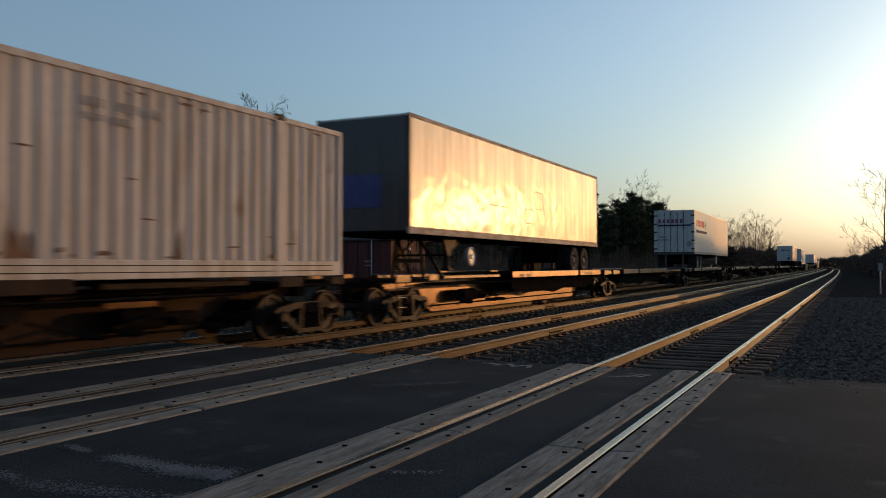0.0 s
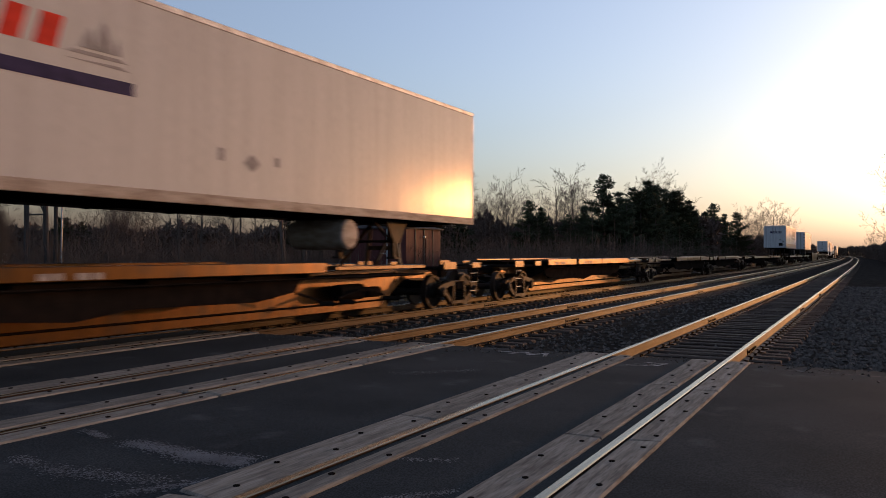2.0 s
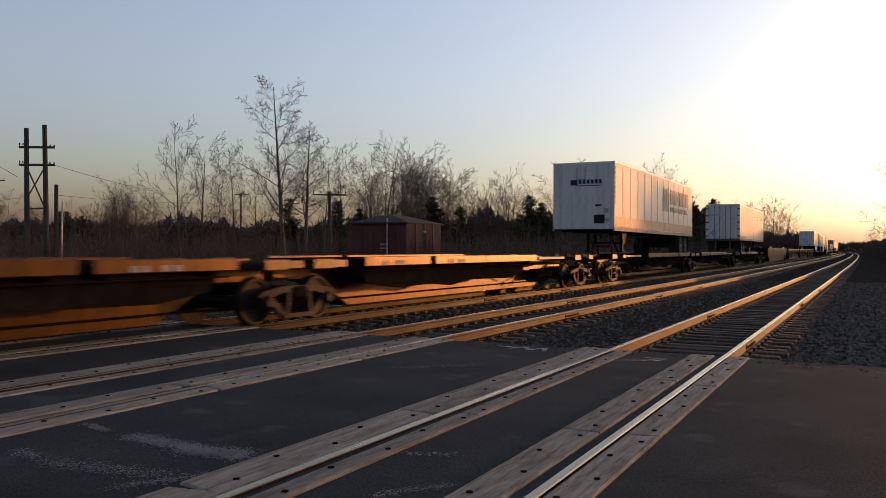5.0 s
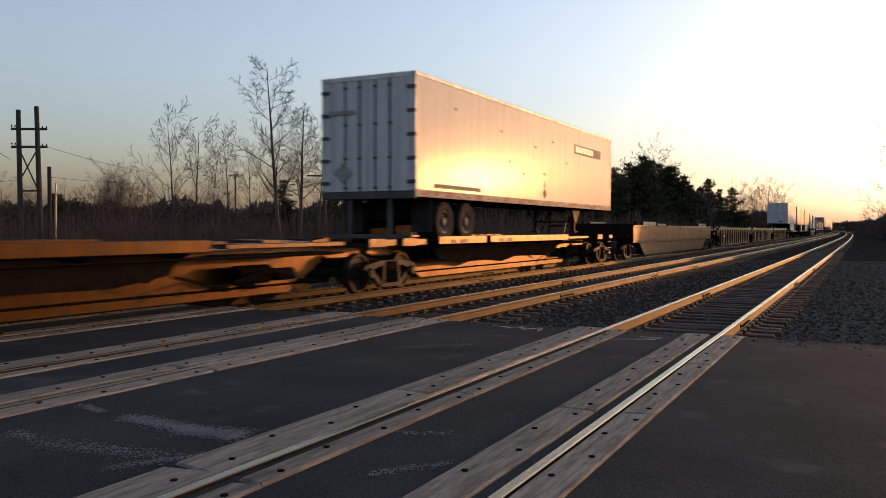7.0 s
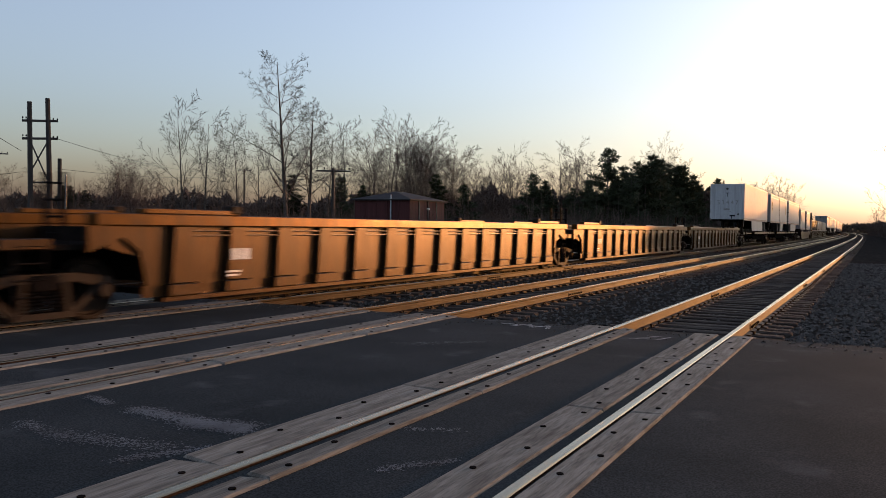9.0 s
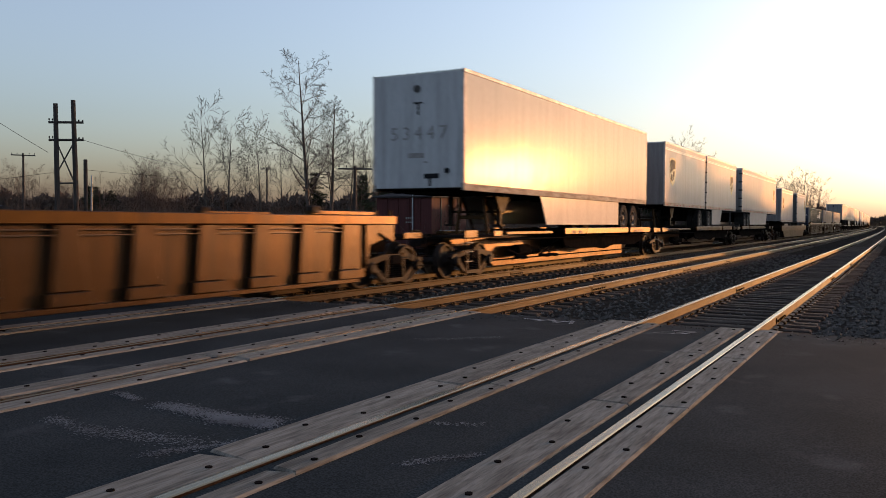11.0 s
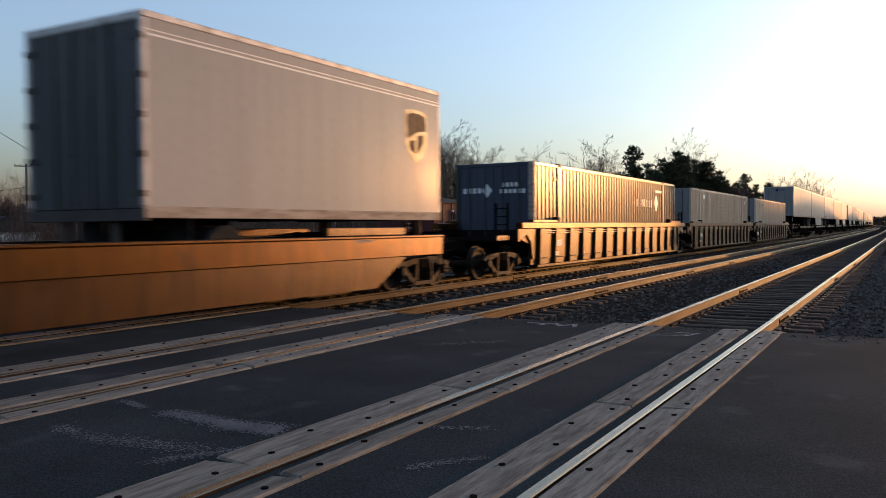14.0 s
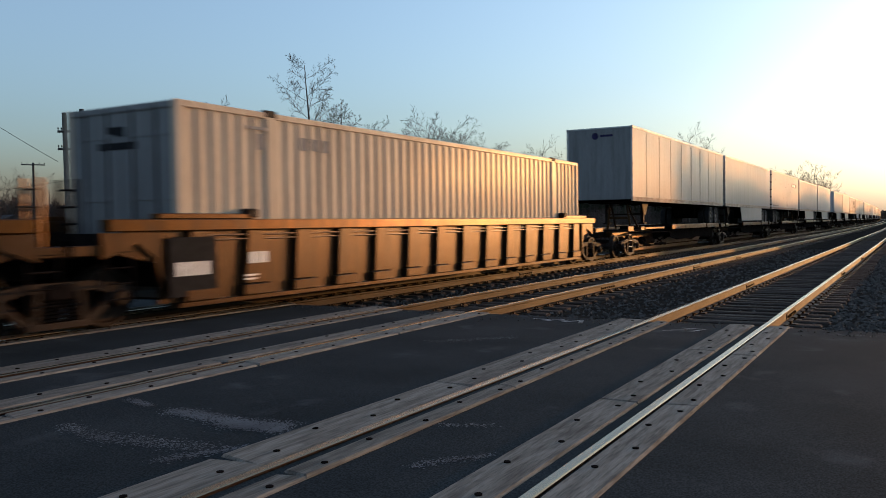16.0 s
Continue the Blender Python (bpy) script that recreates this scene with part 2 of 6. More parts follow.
DRYGRASS = material("dry_grass", (0.14, 0.10, 0.05), (0.08, 0.058, 0.03), rough=0.95, spec=0.05, scale=0.6, fine=6, bump=0.2)
SHEDRED = material("oxblood_metal_siding", (0.085, 0.032, 0.03), (0.065, 0.026, 0.025), rough=0.65, spec=0.06, scale=1.5, stretch=UP, fine=20, bump=0.1)
SHEDROOF = material("dark_metal_roof", (0.035, 0.03, 0.03), (0.05, 0.045, 0.042), rough=0.7, spec=0.05, scale=2, fine=20, bump=0.2)
GALV = material("galvanised_steel", (0.42, 0.43, 0.44), (0.32, 0.33, 0.34), rough=0.45, metal=0.6, scale=4, fine=30, bump=0.1)


# ------------------------------------------------------------------ mesh helpers
def quad_box(bm, x0, x1, y0, y1, z0, z1):
    v = [bm.verts.new(p) for p in ((x0, y0, z0), (x1, y0, z0), (x1, y1, z0), (x0, y1, z0),
                                   (x0, y0, z1), (x1, y0, z1), (x1, y1, z1), (x0, y1, z1))]
    for f in ((3, 2, 1, 0), (4, 5, 6, 7), (0, 1, 5, 4), (1, 2, 6, 5), (2, 3, 7, 6), (3, 0, 4, 7)):
        bm.faces.new([v[i] for i in f])
    return bm


def boxes(*args):
    bm = bmesh.new()
    for a in args:
        quad_box(bm, *a)
    return bm


def tube(bm, p0, p1, r0, r1=None, n=8, caps=True):
    p0, p1 = Vector(p0), Vector(p1)
    r1 = r0 if r1 is None else r1
    d = (p1 - p0).normalized()
    a = d.orthogonal().normalized()
    b = d.cross(a)
    rings = []
    for p, r in ((p0, r0), (p1, r1)):
        rings.append([bm.verts.new(p + (a * math.cos(2 * math.pi * i / n) + b * math.sin(2 * math.pi * i / n)) * r) for i in range(n)])
    for i in range(n):
        bm.faces.new((rings[0][i], rings[0][(i + 1) % n], rings[1][(i + 1) % n], rings[1][i]))
    if caps:
        bm.faces.new(rings[0][::-1])
        bm.faces.new(rings[1])
    return bm


def lathe_x(bm, x, y, z, profile, n=24):
    """A solid of revolution about the x axis through (y, z); profile: (x offset, radius) pairs."""
    rings = [[bm.verts.new((x + px, y + r * math.cos(2 * math.pi * i / n), z + r * math.sin(2 * math.pi * i / n))) for i in range(n)]
             for px, r in profile]
    for a, b in zip(rings, rings[1:]):
        for i in range(n):
            bm.faces.new((a[i], b[i], b[(i + 1) % n], a[(i + 1) % n]))
    bm.faces.new(rings[0])
    bm.faces.new(rings[-1][::-1])
    bmesh.ops.recalc_face_normals(bm, faces=bm.faces)
    return bm


def plate_x(bm, outline, x0, x1):
    """A polygon in (y, z), thick from x0 to x1."""
    a = [bm.verts.new((x0, y, z)) for y, z in outline]
    b = [bm.verts.new((x1, y, z)) for y, z in outline]
    n = len(outline)
    fs = [bm.faces.new(a), bm.faces.new(b[::-1])]
    for i in range(n):
        fs.append(bm.faces.new((a[i], b[i], b[(i + 1) % n], a[(i + 1) % n])))
    bmesh.ops.recalc_face_normals(bm, faces=fs)
    return bm


def plate_y(bm, outline, y0, y1):
    """A polygon in (x, z), thick from y0 to y1."""
    a = [bm.verts.new((x, y0, z)) for x, z in outline]
    b = [bm.verts.new((x, y1, z)) for x, z in outline]
    n = len(outline)
    fs = [bm.faces.new(a), bm.faces.new(b[::-1])]
    for i in range(n):
        fs.append(bm.faces.new((a[i], b[i], b[(i + 1) % n], a[(i + 1) % n])))
    bmesh.ops.recalc_face_normals(bm, faces=fs)
    return bm


def bevel(bm, w=0.01, seg=1):
    bmesh.ops.bevel(bm, geom=list(bm.edges), offset=w, segments=seg, affect="EDGES", clamp_overlap=True)
    return bm


def to_mesh(name, bm, mat, smooth=False):
    me = bpy.data.meshes.new(name)
    bm.to_mesh(me)
    bm.free()
    for m in (mat if isinstance(mat, (list, tuple)) else [mat]):
        me.materials.append(m)
    if smooth:
        for p in me.polygons:
            p.use_smooth = True
    return me


def part(name, bm, mat, parent, label="", smooth=False):
    ob = new(name, to_mesh(name, bm, mat, smooth))
    ob.parent = parent
    return tagged(ob, label=label)


def thing(name, label, category, group="", kind=""):
    return tagged(new(name), label, category, group, kind)


# ------------------------------------------------------------------ the lie of the tracks
RAILS = [(-1.68, -3.185), (-5.93, -7.435), (-9.72, -11.225)]   # near and far rail of each track
ROAD_EDGE, ROAD_NEAR = 11.1, -7.0


def bend(y):
    """The tracks lean slightly to one side in the distance."""
    return -3.4e-5 * max(0.0, y - 50.0) ** 2


RAIL_PROFILE = [(-0.075, -0.178), (0.075, -0.178), (0.075, -0.166), (0.012, -0.145), (0.009, -0.05), (0.036, -0.036), (0.036, -0.006),
                (0.028, 0.0), (-0.028, 0.0), (-0.036, -0.006), (-0.036, -0.036), (-0.009, -0.05), (-0.012, -0.145), (-0.075, -0.166)]
STATIONS = [-60, -20, 0, 10, 20, 35, 50] + list(range(70, 300, 20)) + list(range(300, 901, 50))


def rail_mesh():
    bm = bmesh.new()
    rings = [[bm.verts.new((bend(y) + px, y, pz)) for px, pz in RAIL_PROFILE] for y in STATIONS]
    n = len(RAIL_PROFILE)
    for a, b in zip(rings, rings[1:]):
        for i in range(n):
            f = bm.faces.new((a[i], b[i], b[(i + 1) % n], a[(i + 1) % n]))
            f.material_index = 1 if i in (6, 7, 8) else 0
    bmesh.ops.recalc_face_normals(bm, faces=bm.faces)
    return to_mesh("rail", bm, [RUST, POLISHED])


def build_ground():
    xs = [-900, -400, -200, -120, -80, -50, -35, -25, -18, -15, -13.5, -12.5, -10, -8, -6, -4, -2, -0.5, 0.5, 1.5, 2.5, 4, 6, 9, 14, 25, 50, 120, 300, 900]
    ys = [-300, -100, -40, -15, -5, 5, 11, 16, 22, 30, 40, 60, 90, 130, 200, 300, 450, 700, 1200, 2500]
    bm = bmesh.new()
    rng = random.Random(4)
    grid = []
    for y in ys:
        row = []
        for x in xs:
            z = -0.235
            if x < -14:
                z = -0.235 - min(0.7, (-14 - x) * 0.12)
            if x > 1.5:
                z = -0.235 - min(0.5, (x - 1.5) * 0.12)
            if abs(x) > 100 or y > 400:
                z += rng.uniform(-0.3, 0.3)
            row.append(bm.verts.new((x + (bend(y) if abs(x) < 60 else 0), y, z)))
        grid.append(row)
    for j in range(len(ys) - 1):
        for i in range(len(xs) - 1):
            f = bm.faces.new((grid[j][i], grid[j][i + 1], grid[j + 1][i + 1], grid[j + 1][i]))
            xm = (xs[i] + xs[i + 1]) / 2
            f.material_index = 0 if -14.5 < xm < 13 else 1
    ob = new("ground", to_mesh("ground", bm, [GRAVEL, SCRUB]))
    tagged(ob, "dark crushed stone trackbed and brown scrubby soil", "ground", kind="structure")
    road = new("road", to_mesh("road", bevel(boxes((-30, 45, ROAD_NEAR, ROAD_EDGE, -0.5, -0.022)), 0.015), ASPHALT))
    tagged(road, "dark worn asphalt road across the tracks", "road", kind="structure")
    # broken edge of the asphalt
    rng = random.Random(8)
    bm = bmesh.new()
    for i in range(90):
        x = rng.uniform(-14, 9)
        if any(abs(x - r) < 0.75 for pair in RAILS for r in pair):
            continue
        w = rng.uniform(0.15, 0.5)
        pts = [(x - w, ROAD_EDGE - 0.03), (x - w * 0.4, ROAD_EDGE + rng.uniform(0.03, 0.14)), (x + w * 0.5, ROAD_EDGE + rng.uniform(0.03, 0.12)), (x + w, ROAD_EDGE - 0.03)]
        lo = [bm.verts.new((px, py, -0.3)) for px, py in pts]
        hi = [bm.verts.new((px, py, -0.03 - 0.004 * (i % 3))) for px, py in pts]
        bm.faces.new(hi)
        for k in range(4):
            bm.faces.new((lo[k], lo[(k + 1) % 4], hi[(k + 1) % 4], hi[k]))
    bmesh.ops.recalc_face_normals(bm, faces=bm.faces)
    edge = new("road_edge", to_mesh("road_edge", bm, ASPHALT))
    tagged(edge, "crumbled edge of the asphalt beside the ballast", "road", kind="stuff")


build_ground()


# ------------------------------------------------------------------ the train
SPEED = 25.75
TRAIN_X = -10.47
TRAVEL = []      # thing, its near end along the train, its length


def train(ob, s, length, dx=0.0):
    TRAVEL.append((ob, s, length, dx))
    return ob


def wheelset_parts(parent, y):
    for side in (1, -1):
        bm = bmesh.new()
        lathe_x(bm, 0.755 * side, y, 0.42, [(-0.075 * side, 0.455), (-0.045 * side, 0.455), (-0.04 * side, 0.425), (0.06 * side, 0.415), (0.06 * side, 0.36),
                                           (0.02 * side, 0.34), (0.01 * side, 0.16), (0.07 * side, 0.12), (0.09 * side, 0.11)], 28)
        part("wheel", bm, CASTIRON, parent, smooth=False)
    bm = bmesh.new()
    lathe_x(bm, 0, y, 0.42, [(-1.02, 0.075), (-0.7, 0.085), (0.7, 0.085), (1.02, 0.075)], 14)
    part("axle", bm, CASTIRON, parent)


def make_truck(parent, y):
    """A three-piece bogie: two wheelsets, two cast side frames, a bolster and springs."""
    truck = new("truck")
    truck.parent = parent
    for dy in (-0.89, 0.89):
        wheelset_parts(truck, y + dy)
    for sx in (1, -1):
        x0, x1 = sx * 0.96, sx * 1.08
        bm = bmesh.new()
        plate_x(bm, [(y - 1.12, 0.52), (y - 1.02, 0.60), (y - 0.45, 0.68), (y + 0.45, 0.68), (y + 1.02, 0.60), (y + 1.12, 0.52), (y + 1.02, 0.46), (y + 0.72, 0.50),
                     (y + 0.50, 0.56), (y - 0.50, 0.56), (y - 0.72, 0.50), (y - 1.02, 0.46)], x0, x1)
        for q in (1, -1):
            plate_x(bm, [(y + q * 0.78, 0.50), (y + q * 0.90, 0.49), (y + q * 0.44, 0.10), (y + q * 0.33, 0.16)], x0 + 0.005 * sx, x1 - 0.005 * sx)
            plate_x(bm, [(y + q * 0.30, 0.16), (y + q * 0.38, 0.16), (y + q * 0.34, 0.58), (y + q * 0.26, 0.58)], x0 + 0.002 * sx, x1 + 0.01 * sx)
        plate_x(bm, [(y - 0.46, 0.10), (y + 0.46, 0.10), (y + 0.42, 0.18), (y - 0.42, 0.18)], x0 - 0.002 * sx, x1 + 0.02 * sx)
        frame_part = part("side_frame", bm, CASTIRON, truck, "rusty cast steel side frame")
        for q in (-0.89, 0.89):
            bm = bmesh.new()
            lathe_x(bm, sx * 1.0, y + q, 0.42, [(0, 0.125), (0.10 * sx, 0.125), (0.12 * sx, 0.10), (0.15 * sx, 0.09)], 14)
            part("bearing_cap", bm, CASTIRON, truck)
        for q in (-0.18, 0.0, 0.18):
            bm = bmesh.new()
            rings = [[bm.verts.new((sx * 1.02 + rr * math.cos(an), y + q + rr * math.sin(an), 0.18 + 0.0225 * k)) for an in np.linspace(0, 2 * math.pi, 9)[:-1]]
                     for k, rr in enumerate((0.055, 0.08) * 7)]
            for lo, hi in zip(rings, rings[1:]):
                for n in range(8):
                    bm.faces.new((lo[n], lo[(n + 1) % 8], hi[(n + 1) % 8], hi[n]))
            part("spring", bm, BLACKIRON, truck)
    part("bolster", bevel(boxes((-1.12, 1.12, y - 0.2, y + 0.2, 0.46, 0.66)), 0.02), BLACKIRON, truck)
    for q in (-0.46, 0.46):
        part("brake_beam", boxes((-0.7, 0.7, y + q - 0.04, y + q + 0.04, 0.3, 0.38)), BLACKIRON, truck)
    return truck


def ladder(bm, x, y, z0, z1, sx, w=0.42, n=4):
    tube(bm, (x, y, z0), (x, y, z1), 0.016, n=6)
    tube(bm, (x, y + w, z0), (x, y + w, z1), 0.016, n=6)
    for k in range(n):
        z = z0 + 0.06 + (z1 - z0 - 0.12) * k / max(1, n - 1)
        tube(bm, (x, y, z), (x, y + w, z), 0.013, n=6)


def marks(bm, x, y0, z0, widths, h, gap=0.05, sx=1):
    """A row of short bars on a plane that faces x."""
    y = y0
    for w in widths:
        if w > 0:
            quad_box(bm, min(x, x + 0.004 * sx), max(x, x + 0.004 * sx), y, y + w, z0, z0 + h)
        y += abs(w) + gap


def coupler(parent, y, q):
    bm = boxes((-0.1, 0.1, min(y, y + q * 0.95), max(y, y + q * 0.95), 0.78, 0.98), (-0.17, 0.17, min(y + q * 0.9, y + q * 1.25), max(y + q * 0.9, y + q * 1.25), 0.74, 1.02))
    part("coupler", bevel(bm, 0.02), BLACKIRON, parent, "dark cast coupler")
    bm = bmesh.new()
    pts = [(0.35, y, 0.85), (0.38, y + q * 0.5, 0.55), (0.30, y + q * 0.9, 0.5), (0.12, y + q * 1.2, 0.6)]
    for a, b in zip(pts, pts[1:]):
        tube(bm, a, b, 0.025, n=6)
    part("air_hose", bm, RUBBER, parent)


def make_spine(length, flip=False, loaded=True, first=True, last=False, name="spine_car", paint=None):
    """One platform of an articulated spine car; trucks at 0 and, at the end of a set, at its far end."""
    car = thing(name, "yellow articulated spine car platform on black trucks" if loaded else "empty yellow articulated spine car platform on black trucks",
                "railway car", "spine car platforms")
    L = length
    yel, worn = paint or (YELLOW, YELLOW_WORN)

    def Y(y):
        return L - y if flip else y

    def span(a, b):
        return (Y(a), Y(b)) if not flip else (Y(b), Y(a))
    bm = bmesh.new()
    plate_x(bm, [(0.15, 0.74), (1.5, 0.74), (2.7, 0.12), (L - 2.7, 0.12), (L - 1.5, 0.74), (L - 0.15, 0.74), (L - 0.15, 1.0), (0.15, 1.0)], -0.33, 0.33)
    part("centre_sill", bevel(bm, 0.015), yel, car, "deep faded yellow centre sill")
    # wheel platforms
    for sx in (1, -1):
        for a, b in ((1.9, 4.7), (4.95, 11.6)):
            y0, y1 = span(a, b)
            x0, x1 = sorted((sx * 0.35, sx * 1.24))
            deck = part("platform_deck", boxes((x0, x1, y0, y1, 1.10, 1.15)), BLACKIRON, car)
            xa, xb = sorted((sx * 1.24, sx * 1.30))
            beam = part("edge_beam", bevel(boxes((xa, xb, y0, y1, 1.00, 1.20)), 0.012), yel, deck, "yellow edge beam of the wheel platform")
            bm = bmesh.new()
            marks(bm, sx * 1.30, y0 + 0.6, 1.02, [0.16, 0.12, -0.1, 0.2, 0.14], 0.09, 0.06, sx)
            tagged(part("stencil", bm, FADED, beam), kind="stuff")
        # added black sheet: the ragged shadow band below the deck, made as a plate
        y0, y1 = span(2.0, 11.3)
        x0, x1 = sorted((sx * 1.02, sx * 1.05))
        part("shadow_apron", plate_x(bmesh.new(), [(y0, 1.10), (y1, 1.10), (y1 - 0.3, 0.66), (y1 - 1.4, 0.52), ((y0 + y1) / 2 + 0.6, 0.56), ((y0 + y1) / 2 - 0.4, 0.44), ((y0 + y1) / 2 - 1.5, 0.52), (y0 + 1.5, 0.5), (y0 + 0.3, 0.64)], x0, x1), BLACKIRON, car)
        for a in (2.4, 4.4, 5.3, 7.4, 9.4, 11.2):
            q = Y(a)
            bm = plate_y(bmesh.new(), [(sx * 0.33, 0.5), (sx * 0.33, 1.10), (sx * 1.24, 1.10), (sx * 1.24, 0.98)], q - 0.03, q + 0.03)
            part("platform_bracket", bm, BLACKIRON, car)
        # end platforms over the trucks
        for ya, yb in ((-0.9 if first else 0.1, 1.3), (L - 1.3, L + 0.9 if last else L - 0.1)):
            x0, x1 = sorted((sx * 0.36, sx * 1.22))
            part("end_step", bevel(boxes((x0, x1, ya, yb, 0.98, 1.04)), 0.01), BLACKIRON, car)
            xa, xb = sorted((sx * 1.22, sx * 1.27))
            part("end_step_edge", bevel(boxes((xa, xb, ya + 0.1, ya + 0.75, 0.98, 1.17)), 0.01), worn, car)
            part("end_step_edge", bevel(boxes((xa, xb, yb - 0.5, yb - 0.02, 1.0, 1.15)), 0.01), worn, car)
        # lower frame with brake gear beside the sill
        y0, y1 = span(12.2, L - 1.9)
        x0, x1 = sorted((sx * 0.36, sx * 1.05))
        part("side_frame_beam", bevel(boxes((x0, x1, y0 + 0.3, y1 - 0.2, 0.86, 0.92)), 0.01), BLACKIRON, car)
        xa, xb = sorted((sx * 0.85, sx * 1.12))
        part("hitch_tray", bevel(boxes((xa, xb, y0, y1, 1.03, 1.12)), 0.012), worn, car, "worn yellow hitch tray")
    bm = bmesh.new()
    ym = Y(13.4)
    tube(bm, (0.62, ym - 0.5, 0.55), (0.62, ym + 0.4, 0.55), 0.17, n=14)
    tube(bm, (0.62, ym + 0.6, 0.52), (0.62, ym + 1.1, 0.52), 0.12, n=12)
    part("brake_cylinder", bm, BLACKIRON, car)
    for k, a in enumerate((11.9, 12.6, 14.3)):
        bm = bmesh.new()
        tube(bm, (0.9, Y(a), 0.46), (0.9, Y(a) + (0.9 if k % 2 else -0.7), 0.62), 0.03, n=6)
        part("brake_rod", bm, BLACKIRON, car)
        bm2 = bmesh.new()
        tube(bm2, (0.75, Y(a) + 0.2, 0.38), (0.95, Y(a) + 0.5, 0.36), 0.05, n=6)
        part("brake_lever", bm2, BLACKIRON, car)
    bm = bmesh.new()
    tube(bm, (0.42, 1.6, 0.30), (0.42, L - 1.6, 0.30), 0.02, n=6)
    tube(bm, (1.18, 2.0, 0.90), (1.18, L - 2.0, 0.90), 0.018, n=6)
    part("brake_pipe", bm, BLACKIRON, car)
    for yy in ((-0.75,) if first else ()) + ((L + 0.3,) if last else ()):
        for sx in (1, -1):
            bm = bmesh.new()
            ladder(bm, sx * 1.25, yy, 0.35, 1.15, sx)
            part("ladder", bm, worn, car)
    # fifth-wheel stand
    yh = Y(L - 2.0)
    bm = bmesh.new()
    q = -1 if not flip else 1
    if loaded:
        for sx in (1, -1):
            tube(bm, (sx * 0.48, yh, 1.02), (sx * 0.34, yh, 2.1), 0.055, n=6)
            tube(bm, (sx * 0.48, yh + q * 1.1, 1.05), (sx * 0.34, yh + q * 0.06, 2.04), 0.045, n=6)
        quad_box(bm, -0.5, 0.5, yh - 0.3, yh + 0.3, 2.06, 2.14)
        quad_box(bm, -0.36, 0.36, yh - 0.04, yh + 0.04, 1.45, 1.55)
    else:
        for sx in (1, -1):
            tube(bm, (sx * 0.4, yh, 1.06), (sx * 0.34, yh + q * 1.1, 1.12), 0.05, n=6)
        quad_box(bm, -0.45, 0.45, min(yh + q * 1.1, yh + q * 1.6), max(yh + q * 1.1, yh + q * 1.6), 1.08, 1.16)
    part("hitch_stand", bm, worn, car, "yellow trailer hitch stand")
    make_truck(car, 0.0)
    if last:
        make_truck(car, L)
    if first:
        coupler(car, 0.2, -1)
    if last:
        coupler(car, L - 0.2, 1)
    return car


